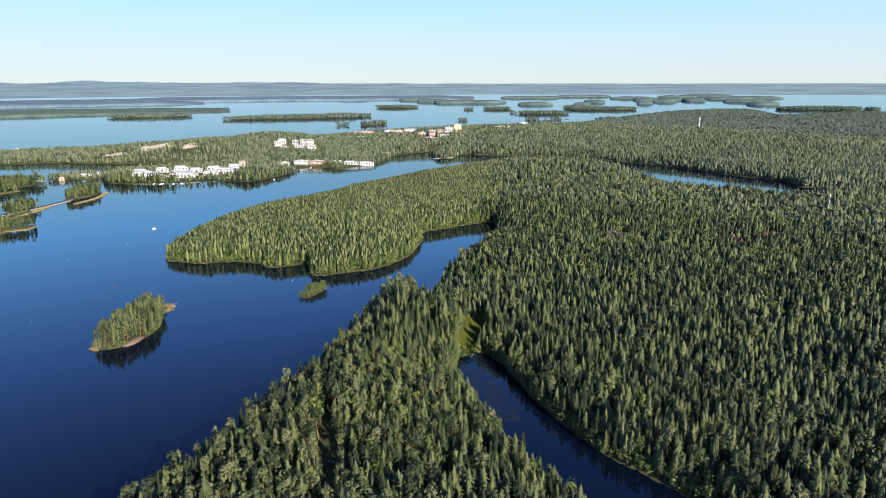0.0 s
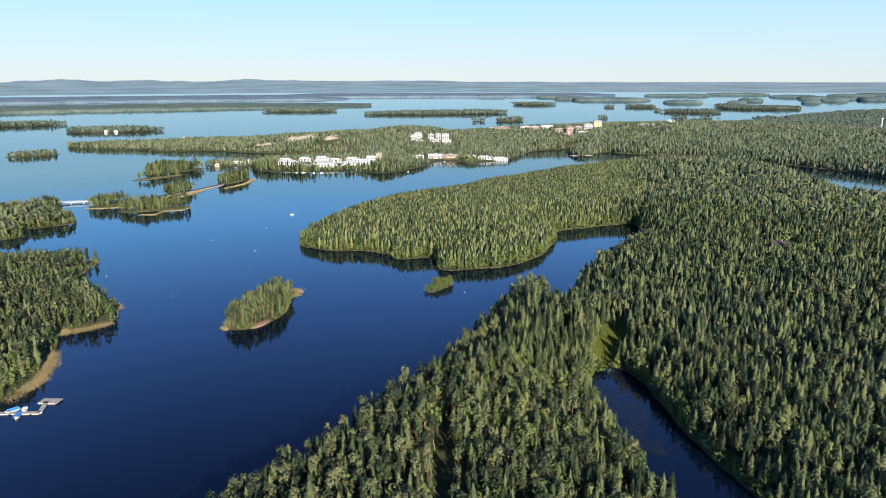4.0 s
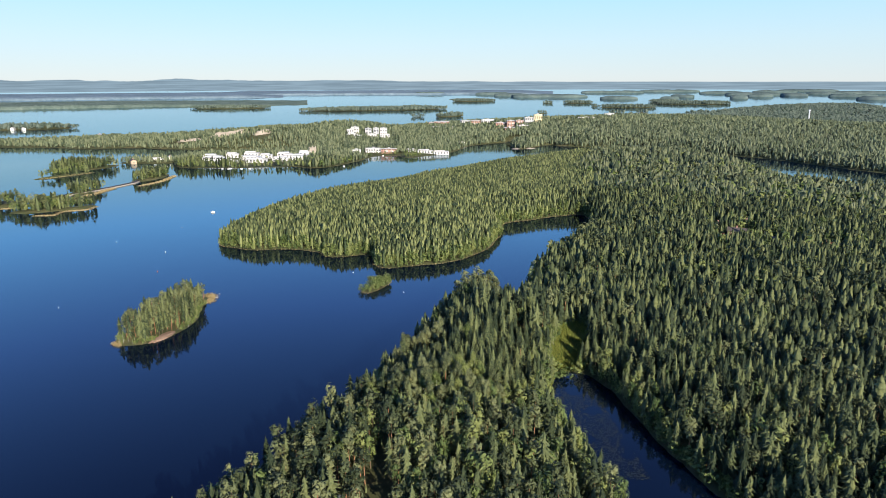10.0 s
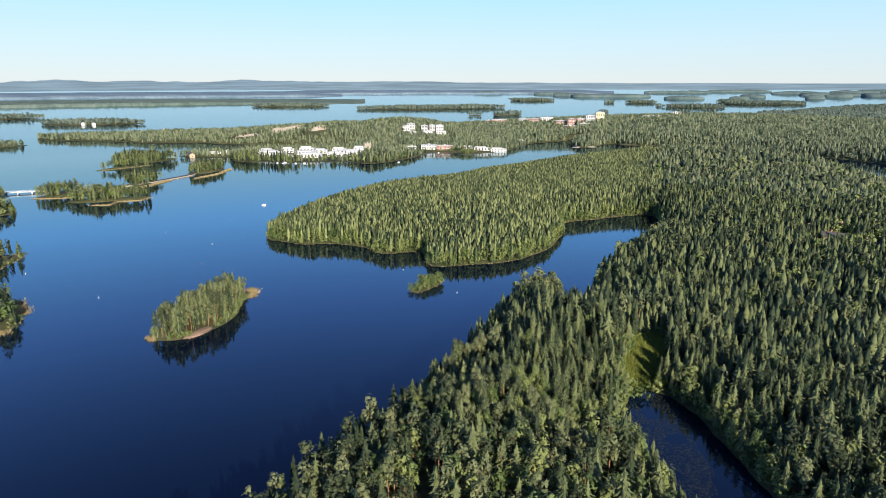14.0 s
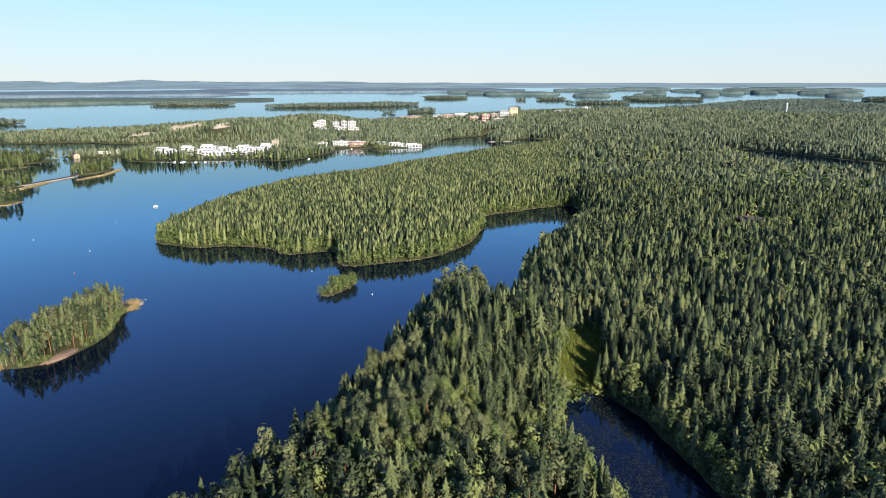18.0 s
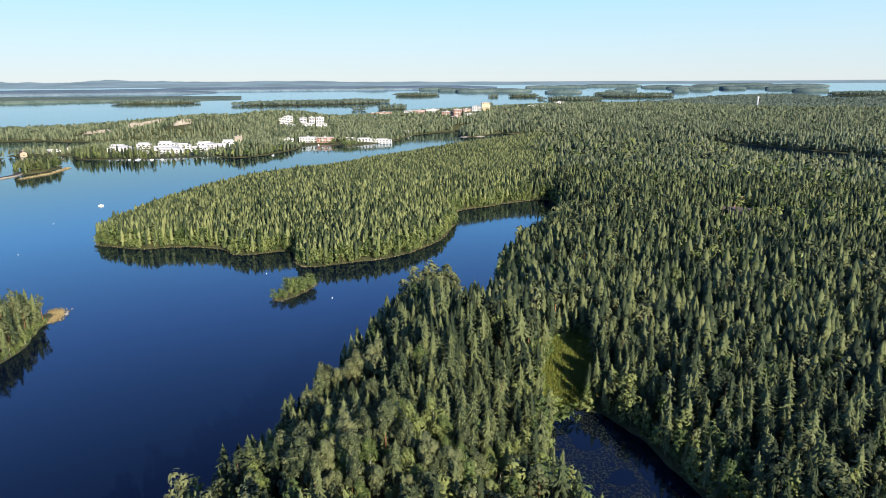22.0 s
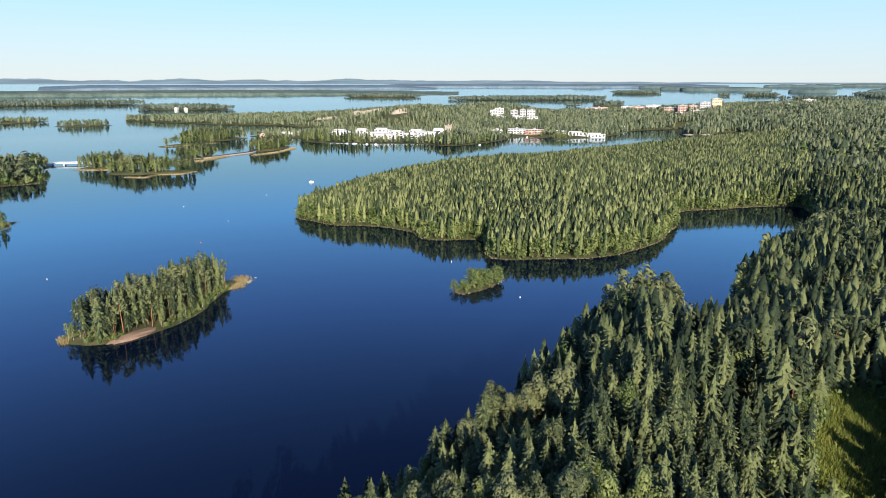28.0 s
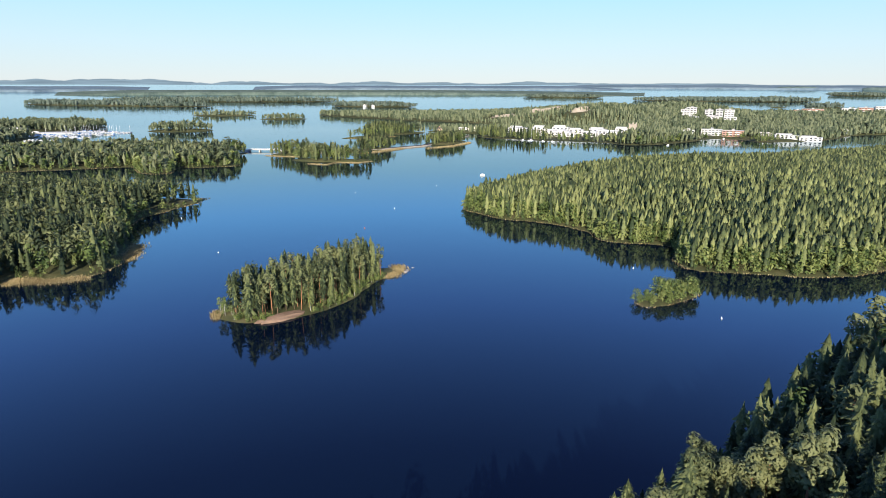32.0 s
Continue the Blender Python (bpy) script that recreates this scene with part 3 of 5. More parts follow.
def spruce_crown(rng, wide, whorls, limbs, sprays, skirt):
    """Crown of a spruce 1 m high: whorls of limbs, drooping low down and rising at the top, each a row of small ridged sprays."""
    v, f = [], []
    heavy, lop = rng.uniform(0, 6.28), rng.uniform(0.05, 0.28)
    for i in range(whorls):
        k = i / (whorls - 1)
        z = skirt + (0.965 - skirt) * k ** 0.92
        r = wide * outline(k, 0.66, 0.70) * rng.uniform(0.82, 1.12) + 0.007
        for j in range(limbs):
            a = 2 * math.pi * (j + 0.5 * (i % 2)) / limbs + rng.uniform(-0.35, 0.35)
            reach = r * rng.uniform(0.6, 1.25) * (1 + lop * math.cos(a - heavy))
            fall = reach * (0.75 * k - 0.72 + rng.uniform(-0.3, 0.2))
            base = z + rng.uniform(-0.45, 0.45) * (1 - skirt) / whorls
            most = (0.026, 0.020, 0.016, 0.014)[sprays - 1]
            for m in range(sprays):
                g0, g1 = max(0.0, (m - 0.45) / sprays), min(1.1, (m + 1.25) / sprays) * rng.uniform(0.9, 1.08)
                turn = a + rng.uniform(-0.4, 0.4) * m / sprays
                c, s = math.cos(turn), math.sin(turn)
                mid = g0 * 0.45 + g1 * 0.55
                half = min(1.1 * math.pi * mid * reach / limbs, most) * rng.uniform(0.7, 1.3) + 0.002
                lift = (1 - skirt) / whorls * (0.5 if sprays == 1 else 0.35)
                roll = half * rng.uniform(-0.5, 0.5)
                n = len(v)
                v += [(g0 * reach * c, g0 * reach * s, base + fall * g0 + lift), (g1 * reach * c, g1 * reach * s, base + fall * g1 - lift * 0.4),
                      (mid * reach * c - half * s, mid * reach * s + half * c, base + fall * mid - lift * 0.4 + roll), (mid * reach * c + half * s, mid * reach * s - half * c, base + fall * mid - lift * 0.4 - roll)]
                f += [(n, n + 2, n + 1), (n, n + 1, n + 3)]
    n = len(v)
    v += [(0.011, 0, 0.9), (-0.006, 0.009, 0.9), (-0.006, -0.009, 0.9), (0, 0, 1.0)]
    f += [(n, n + 1, n + 3), (n + 1, n + 2, n + 3), (n + 2, n, n + 3)]
    return np.array(v), np.array(f)


def cone_tree(rng, width, tiers, sides, skirt, point=0.78, bend=0.78):
    """A spruce farther off: ragged tiers that narrow to the tip."""
    v, f = [], []
    for i in range(tiers):
        k = i / tiers
        z, r = skirt + (1 - skirt) * k, width * outline(k, point, bend) + 0.008
        top = min(1.0, z + (1 - skirt) / tiers * 1.9)
        a0, n = rng.uniform(0, 6.28), len(v)
        v.append((rng.uniform(-0.1, 0.1) * r, rng.uniform(-0.1, 0.1) * r, top))
        for j in range(sides):
            a, q = a0 + 2 * math.pi * (j + rng.uniform(-0.25, 0.25)) / sides, r * rng.uniform(0.68, 1.3)
            if sides > 6:                # limbs stand out, with bays between them
                q *= 1.18 if j % 2 else 0.74
            v.append((q * math.cos(a), q * math.sin(a), z - rng.uniform(0, 0.06)))
        f += [(n, n + 1 + j, n + 1 + (j + 1) % sides) for j in range(sides)]
    return np.array(v), np.array(f)


def joined(*pieces):
    """One crown out of several pieces."""
    vs, fs, n = [], [], 0
    for v, f in pieces:
        vs.append(v)
        fs.append(f + n)
        n += len(v)
    return np.concatenate(vs), np.concatenate(fs)


def tuft_crown(rng, height, low, width, tufts, size, shape=1.0):
    """Crown of leaf clumps: small folded sprays over several uneven heaps of foliage."""
    heaps, mid, up = [], (low + height) / 2, (height - low) / 2
    for i in range(9):
        a, u = i * 2.4 + rng.uniform(-0.5, 0.5), -0.75 + 1.5 * i / 8
        ring = math.sqrt(1 - u * u) * (1 - 0.35 * shape * max(u, 0)) * rng.uniform(0.4, 0.75) * width
        heaps.append((ring * math.cos(a), ring * math.sin(a), mid + u * up * 0.85, rng.uniform(0.42, 0.62) * width, rng.uniform(0.26, 0.42) * up))
    v, f = [], []
    for _ in range(tufts):
        hx, hy, hz, hr, hu = rng.choice(heaps)
        a, u = rng.uniform(0, 2 * math.pi), rng.uniform(-0.6, 1)
        ring = math.sqrt(max(0, 1 - u * u))
        k = rng.uniform(0.6, 1.08)
        c = Vector((hx + k * ring * hr * math.cos(a), hy + k * ring * hr * math.sin(a), hz + k * u * hu))
        out = Vector((ring * math.cos(a), ring * math.sin(a), u + 0.5)).normalized()
        side = out.cross(Vector((rng.uniform(-1, 1), rng.uniform(-1, 1), rng.uniform(-1, 1)))).normalized()
        fore = out.cross(side)
        s = size * rng.uniform(0.6, 1.4)
        n = len(v)
        v += [tuple(c + side * s * 1.25 - out * s * 0.4), tuple(c + fore * s * 0.55), tuple(c - side * s * 1.25 - out * s * 0.4), tuple(c - fore * s * 0.55)]
        f += [(n, n + 1, n + 3), (n + 1, n + 2, n + 3)]
    return np.array(v), np.array(f)


def trunk_of(height, r, sides=5):
    v, f = [], []
    for z, k in ((-0.8, 1.15), (height * 0.5, 0.75), (height, 0.2)):
        v += [(r * k * math.cos(2 * math.pi * j / sides), r * k * math.sin(2 * math.pi * j / sides), z) for j in range(sides)]
    for i in range(2):
        for j in range(sides):
            a, b = i * sides + j, i * sides + (j + 1) % sides
            f += [(a, b, b + sides), (a, b + sides, a + sides)]
    return np.array(v), np.array(f)


def templates(kind, level, count):
    """Unit trees, 1 m high: crown and trunk, at four levels of detail."""
    rng = random.Random(kind + str(level))
    out = []
    for _ in range(count):
        if kind == "spruce":
            w, b = ((21, 9), (14, 6), (6, 8), (4, 5), (4, 5), (11, 6))[level]
            wide = rng.uniform(*((0.112, 0.142), (0.118, 0.150), (0.105, 0.136), (0.135, 0.170), (0.090, 0.112), (0.118, 0.150))[level])
            skirt = rng.uniform(0.16, 0.32)
            if level < 2:
                crown = joined(cone_tree(rng, wide * 0.5, 7, 6, skirt, 0.64, 0.68), spruce_crown(rng, wide * 1.1, w, b, (4, 2)[level], skirt))
            elif level == 5:
                crown = joined(cone_tree(rng, wide * 0.68, 6, 6, skirt, 0.62, 0.66), spruce_crown(rng, wide * 1.1, w, b, 1, skirt))
            else:
                crown = cone_tree(rng, wide, w, b, *((0.08, 0.40, 0.75) if level == 4 else (skirt * 0.6, 0.74, 0.74)))
        elif kind == "pine":
            n, s = ((1500, 0.0145), (150, 0.031), (40, 0.056), (11, 0.13), (26, 0.07), (110, 0.036))[level]
            crown = tuft_crown(rng, 1.0, rng.uniform(0.36, 0.5), rng.uniform(0.125, 0.16), n, s, 0.9)
        elif kind == "willow":
            n, s = ((1100, 0.026), (320, 0.045), (34, 0.10), (12, 0.18), (14, 0.12), (120, 0.07))[level]
            crown = tuft_crown(rng, 1.0, 0.0, rng.uniform(0.32, 0.4), n, s, 0.8)
        else:
            n, s = ((1600, 0.0155), (160, 0.034), (42, 0.060), (11, 0.15), (30, 0.062), (115, 0.040))[level]
            crown = tuft_crown(rng, 1.0, rng.uniform(0.16, 0.26), rng.uniform(0.15, 0.19) * (0.75 if level == 4 else 1), n, s, 1.3)
        out.append((crown, trunk_of(0.8, 0.011 if kind != "pine" else 0.013, (7, 4, 3, 3, 3, 3)[level])))
    return out


def planted(name, label, kind, level, spots, mat, bark, trunks, rng, slim=1.0):
    """One joined stand of trees; spots: x, y, z, height."""
    if not len(spots):
        return
    forms = templates(kind, level, 6)
    which = rng.integers(0, len(forms), len(spots))
    for piece, use, m in ((0, True, mat), (1, trunks, bark)):
        if not use:
            continue
        vs, fs, tints, base = [], [], [], 0
        for i, form in enumerate(forms):
            s = spots[which == i]
            if not len(s):
                continue
            v, f = form[piece]
            a = rng.uniform(0, 2 * math.pi, len(s))
            c, sn = np.cos(a)[:, None], np.sin(a)[:, None]
            fat = slim * rng.uniform(0.85, 1.2, len(s))[:, None] * s[:, 3:4]
            lean = rng.normal(0, 0.006 if level == 4 else 0.02, (len(s), 2))
            x = (v[:, 0] * c - v[:, 1] * sn) * fat + s[:, :1] + v[:, 2] * lean[:, :1] * s[:, 3:4]
            y = (v[:, 0] * sn + v[:, 1] * c) * fat + s[:, 1:2] + v[:, 2] * lean[:, 1:] * s[:, 3:4]
            z = v[:, 2] * s[:, 3:4] + s[:, 2:3]
            vs.append(np.stack((x, y, z), -1).reshape(-1, 3))
            fs.append((f[None] + (np.arange(len(s)) * len(v))[:, None, None]).reshape(-1, 3) + base)
            tints.append(np.repeat(np.clip(rng.normal(0.5, 0.27, len(s)), 0, 1), len(v)))
            base += len(s) * len(v)
        me = mesh_from(name, drawn_in(np.concatenate(vs)), np.concatenate(fs), m, level > 1)
        me.attributes.new("tint", "FLOAT", "POINT").data.foreach_set("value", np.concatenate(tints).astype(np.float32))
        if piece == 0:
            top = tagged(new(name, me), label, "forest", kind="stuff")
        else:
            new("trunks", me).parent = top


def in_view(pts):
    """The part of the country ahead of the flight, which looks north and then north-west."""
    d = pts - np.array((0.0, -30.0))
    turn = np.degrees(np.arctan2(-d[:, 0], d[:, 1]))
    return (turn > -42) & (turn < 76)


def is_clear(pts):
    out = np.zeros(len(pts), bool)
    for line in REED_LINES:
        for a, b in zip(line, line[1:]):
            ab, d = np.subtract(b, a), pts - a
            t = np.clip(d @ ab / (ab @ ab), 0, 1)
            out |= np.hypot(*(d - t[:, None] * ab).T) < 3.2
    for cx, cy, a, b, deg in CLEAR:
        c, s = math.cos(radians(deg)), math.sin(radians(deg))
        d = pts - (cx, cy)
        out |= ((d[:, 0] * c + d[:, 1] * s) / a) ** 2 + ((d[:, 1] * c - d[:, 0] * s) / b) ** 2 < 1
    return out


def scatter(lo, hi, step, rng, near, far):
    """Jittered spots between two distances from the flight."""
    gx, gy = np.meshgrid(np.arange(lo[0], hi[0], step), np.arange(lo[1], hi[1], step))
    p = np.c_[gx.ravel(), gy.ravel()] + rng.uniform(-0.48, 0.48, (gx.size, 2)) * step
    d = np.hypot(p[:, 0] - HUB[0], p[:, 1] - HUB[1] - np.clip(p[:, 1] - HUB[1], -60, 110))
    return p[(d >= near) & (d < far) & in_view(p)]


def is_young(p):
    """The headland beyond the cove carries a dense young stand."""
    x, y = p[:, 0], p[:, 1]
    edge = 28 * swell(x * 0.9 + 7, y * 0.9) + 9 * np.sin(y * 0.21)
    return (y > 470) & (x < 40 + 0.15 * (y - 600) + edge) & (x > -262) & (y < 1150) & ~((x > -15 + 0.4 * edge) & (y < 600 + edge))


def grown(p, inland, rng, step):
    """What grows at each spot: height in metres, and whether birch or pine; the rest is spruce."""
    n = len(p)
    x, y = p[:, 0], p[:, 1]
    rim = np.exp(-np.maximum(inland, 0) / 5.0)
    patch = swell(x * 0.8 + 40, y * 0.8)
    mainland = y < 700
    leaf = 0.045 + 0.6 * rim + 0.12 * (patch > 0.45)
    leaf = np.where((x > -65) & (x < 4) & (y > 225) & (y < 300), leaf + 0.3, leaf)
    pine = 0.10 + 0.2 * (patch < -0.35)
    pine = np.where((x < 0) & (y < 290) & (x > -140), 0.55, pine)
    pine = np.where((x > -85) & (x < 12) & (y > 288) & (y < 440), 0.05, pine)
    tall = ((x + 50) ** 2 + (y - 321) ** 2 < 64) | ((y > 408) & (y < 440) & (x > -48) & (x < -14))
    pine, leaf = np.where(tall, 1.0, pine), np.where(tall, 0.0, leaf)
    isle = (np.abs(x + 195) < 24) & (np.abs(y - 372) < 50)
    tiny = (np.abs(x + 97) < 16) & (np.abs(y - 438) < 22)
    pine, leaf = np.where(isle, 0.75, pine), np.where(isle, 0.22, leaf)
    leaf = np.where(tiny, 1.0, leaf)
    suburb = (x > 90) & (y > 420) & (y < 900)
    leaf = np.where(suburb, 0.16 + 0.22 * (patch > 0.2), leaf)
    west = x < -225 - 0.12 * (y - 200)
    pine = np.where(west & (y < 900), 0.6, pine)
    leaf = np.where(y > 1150, leaf * 0.6 + 0.16, leaf)
    leaf = np.where(is_young(p), 0.10 + 0.75 * np.exp(-np.maximum(inland - 2, 0) / 6.0), leaf)
    leaf = np.where((x > -85) & (x < 12) & (y > 288) & (y < 440), leaf * 0.7, leaf)
    pine = np.where(is_young(p), 0.03, pine)
    leaf = np.where(west & (y < 560), leaf + 0.03, leaf)
    leafy = rng.uniform(0, 1, n) < leaf
    piny = ~leafy & (rng.uniform(0, 1, n) < pine)
    h = rng.normal(13.6, 2.3, n) * (1 - 0.2 * rim) + 0.9 * swell(x * 2.1, y * 2.1)
    h = np.where(west, h * 0.9, h)
    h = np.where((x < -425) & (x > -715) & (y > 600) & (y < 990), h * 1.18, h)
    h = np.where(isle, h * 0.88, h)
    h = np.where(tiny, 8.0 + rng.normal(0, 1.2, n), h)
    young = is_young(p)
    h = np.where(young, 12.0 + rng.normal(0, 1.1, n) - 2.0 * rim, h)
    spit = (x > -90) & (x < 12) & (y > 270) & (y < 440)
    h = np.where(spit, h * 1.06, h)
    h = np.where(tall, h * 1.15, h)
    h = np.where(y > 1000, h * 0.8, h)
    h = np.clip(h, 4.5, 26) * np.where(leafy & ~tiny, 0.88, 1.0)
    return h, leafy, piny


KINDS = (("spruce", SPRUCE, BARK, "dense dark green spruce forest"), ("pine", PINE, PINE_BARK, "grey-green pines with bare reddish trunks"), ("birch", BIRCH, BARK, "bright green birches and alders among the conifers"))


def build_heroes(p, h, z, leafy, piny, rng, group, level=0, leaf_kind="birch"):
    """The trees that the flight passes nearest, each a tree of its own."""
    made = {}
    for i in range(len(p)):
        kind = leaf_kind if leafy[i] else "pine" if piny[i] else "spruce"
        form = int(rng.integers(0, 5))
        m = pose(p[i, 0], p[i, 1], z[i], rng.normal(0, 1.2), rng.normal(0, 1.2), rng.uniform(0, 360))
        size = Matrix.Diagonal((h[i] * rng.uniform(0.9, 1.15),) * 2 + (h[i], 1))
        if (kind, form) not in made:
            crown, trunk = templates(kind, level, 5)[form]
            mats = {"spruce": (SPRUCE, BARK), "pine": (PINE, PINE_BARK), "birch": (BIRCH, BIRCH_BARK), "willow": (BIRCH, BARK)}[kind]
            labels = {"spruce": "tall narrow dark green spruce in dense forest", "pine": "tall pine with a bare reddish trunk and high crown", "birch": "leafy birch with a rounded bright green crown", "willow": "low rounded willow with leaves down to the ground"}
            top = tagged(new(kind + "_tree"), labels[kind], "tree", group)
            for name, (v, f), mat in (("crown", crown, mats[0]), ("trunk", trunk, mats[1])):
                me = mesh_from(name, v, f, mat)
                me.attributes.new("tint", "FLOAT", "POINT").data.foreach_set("value", (0.32 + 0.12 * form + np.repeat(rng.normal(0, 0.2, len(v) // 4 + 1), 4)[:len(v)]).astype(np.float32))
                new(name, me).parent = top
            top.matrix_basis = m @ size
            made[kind, form] = top
        else:
            ob = copy_thing(made[kind, form], m)
            ob.matrix_basis = m @ size


def build_forest():
    rng = np.random.default_rng(7)
    zones = [((-430, 168), (300, 520), 3.55, 0, 150, 1, True), ((-430, 168), (300, 520), 3.55, 150, 250, 5, True), ((-760, 168), (650, 1250), 3.15, 250, 520, 2, False), ((-720, 560), (-400, 990), 3.0, 480, 1000, 2, False), ((-270, 470), (130, 1150), 2.2, 200, 1000, 4, False), ((-1500, 300), (1400, 2300), 4.4, 520, 900, 3, False), ((-1500, 300), (1400, 2300), 4.5, 900, 1300, 3, False), ((-2300, 500), (2000, 2900), 6.4, 1300, 1900, 3, False), ((-2900, 500), (3000, 5000), 9.0, 1900, 5500, 3, False)]
    for lo, hi, step, near, far, level, trunks in zones:
        p = scatter(lo, hi, step, rng, near, far)
        young = is_young(p)
        p = p[young] if step == 2.2 else p[~young]
        islets = (p[:, 0] < -425) & (p[:, 0] > -715) & (p[:, 1] > 600 - 0.5 * np.minimum(0, p[:, 0] + 560)) & (p[:, 1] < 985 + 0.25 * np.minimum(0, p[:, 0] + 520))
        p = p[islets] if step == 3.0 else p[~islets]
        inland = shore(p)
        own = ((np.abs(p[:, 0] + 195) < 26) & (np.abs(p[:, 1] - 372) < 55)) | ((np.abs(p[:, 0] + 97) < 18) & (np.abs(p[:, 1] - 438) < 24))
        keep = (inland > 0.8) & ~is_clear(p) & ~own
        p, inland = p[keep], inland[keep]
        z = np.maximum(land_height(p, inland), 0.2)
        h, leafy, piny = grown(p, inland, rng, step)
        if near == 0:
            close = (p[:, 0] > -80) & (p[:, 0] < 12) & (p[:, 1] > 262) & (p[:, 1] < 440)
            ids = np.nonzero(close)[0]
            ids = ids[np.argsort(np.hypot(p[ids, 0] + 38, p[ids, 1] - 300))][:300]
            build_heroes(p[ids], h[ids], z[ids], leafy[ids], piny[ids], rng, "trees on the wooded spit")
            rest = np.ones(len(p), bool)
            rest[ids] = False
            p, z, h, leafy, piny = p[rest], z[rest], h[rest], leafy[rest], piny[rest]
        if near == 0:
            low = scatter(lo, hi, 5.5, rng, near, far)
            deep = shore(low)
            ok = (deep > 1.5) & ~is_clear(low)
            low, deep = low[ok], deep[ok]
            planted("undergrowth", "low spruces in the gaps of the forest", "spruce", 2, np.c_[low, np.maximum(land_height(low, deep), 0.2), rng.uniform(2.0, 6.0, len(low))], SPRUCE, BARK, False, rng)
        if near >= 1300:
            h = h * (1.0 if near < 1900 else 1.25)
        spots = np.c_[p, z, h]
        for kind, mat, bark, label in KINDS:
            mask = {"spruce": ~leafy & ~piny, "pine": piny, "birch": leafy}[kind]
            # beyond 520, 900 and 1900 m the tree colours hold more painted haze
            planted(kind + "_stand", label, kind, level, spots[mask], HAZED_DISTANT if near >= 1900 else HAZED_SHORE_WOODS if near >= 900 else HAZED_MIDDLE if near >= 520 and kind != 'birch' else YOUNG if level == 4 and kind == "spruce" else mat, bark, trunks, rng, 2.0 if near >= 1900 else 1.45 if near >= 1300 else 1.1 if near >= 520 and level == 3 else 1.0)


def build_shore_brush():
    """Low alder and willow along the nearer shores."""
    rng = np.random.default_rng(17)
    p = []
    for key in ("south", "west_north", "west_south"):
        ring = RINGS[key]
        for a, b in zip(ring, np.roll(ring, -1, 0)):
            m = int(np.hypot(*(b - a)) * 1.1 + rng.uniform(0, 1))
            p.append(a + (b - a) * rng.uniform(0, 1, (m, 1)) + rng.normal(0, 1.8, (m, 2)))
    p = np.concatenate(p)
    p = p[in_view(p) & (np.hypot(*(p - HUB).T) < 760)]
    inland = shore(p)
    own = ((np.abs(p[:, 0] + 195) < 26) & (np.abs(p[:, 1] - 372) < 55)) | ((np.abs(p[:, 0] + 97) < 18) & (np.abs(p[:, 1] - 438) < 24))
    keep = (inland > -0.5) & (inland < 4.0) & ~is_clear(p) & ~own & (rng.uniform(0, 1, len(p)) < 0.9)
    p, inland = p[keep], inland[keep]
    spots = np.c_[p, np.maximum(land_height(p, inland), 0.05), rng.uniform(1.2, 3.6, len(p)) + np.maximum(inland, 0) * 0.9 + np.where(p[:, 1] > 470, rng.uniform(0.5, 3.2, len(p)), 0)]
    planted("shore_brush", "bright green alder and willow brush along the waterline", "willow", 2, spots, BIRCH, BARK, False, rng, 0.8)
    ring = RINGS["isle_long"]
    q = rng.uniform(ring.min(0), ring.max(0), (1400, 2))
    inland = inside_by(ring, q)
    q, inland = q[(inland > 0.1) & (inland < 3.5)], inland[(inland > 0.1) & (inland < 3.5)]
    ok = (((q[:, 0] + 184.5) / 3.6) ** 2 + ((q[:, 1] - 347) / 11) ** 2 > 1) & ~((q[:, 1] > 399) & (q[:, 0] > -198))
    q, inland = q[ok], inland[ok]
    planted("island_brush", "low green bushes along the island shore", "willow", 2, np.c_[q, np.maximum(land_height(q, inland), 0.05), rng.uniform(1.0, 2.8, len(q))], BIRCH, BARK, False, rng)


def build_isle_trees():
    """The two small islands in mid-lake, tree by tree."""
    rng = np.random.default_rng(11)
    for ring, step, group in ((RINGS["isle_long"], 2.55, "trees on the long island"), (RINGS["isle_small"], 2.3, "trees on the small island")):
        lo, hi = ring.min(0), ring.max(0)
        gx, gy = np.meshgrid(np.arange(lo[0], hi[0], step), np.arange(lo[1], hi[1], step))
        p = np.c_[gx.ravel(), gy.ravel()] + rng.uniform(-0.4, 0.4, (gx.size, 2)) * step
        inland = inside_by(ring, p)
        bare = ((p[:, 0] + 185) / 2.6) ** 2 + ((p[:, 1] - 346) / 8) ** 2 < 1
        tip = (p[:, 1] > 397) & (p[:, 0] > -198)
        keep = (inland > 0.3) & ~bare & ~tip if step > 2.5 else inland > 0.2
        p, inland = p[keep], inland[keep]
        z = np.maximum(land_height(p, inland), 0.1)
        n = len(p)
        if step > 2.5:
            low = (inland < 1.6) | (p[:, 1] < 339)
            leafy = low & (rng.uniform(0, 1, n) < 0.8)
            piny = ~leafy & (rng.uniform(0, 1, n) < 0.45)
            h = np.where(leafy, rng.uniform(3, 6.5, n), rng.normal(12.4, 1.6, n))
        else:
            leafy, piny = np.ones(n, bool), np.zeros(n, bool)
            h = np.where(p[:, 1] > 437, rng.normal(5.6, 1.5, n), rng.normal(3.3, 1.2, n)).clip(1.4, 8.0)
        build_heroes(p, h, z, leafy, piny, rng, group, 1, "birch" if step > 2.5 else "willow")


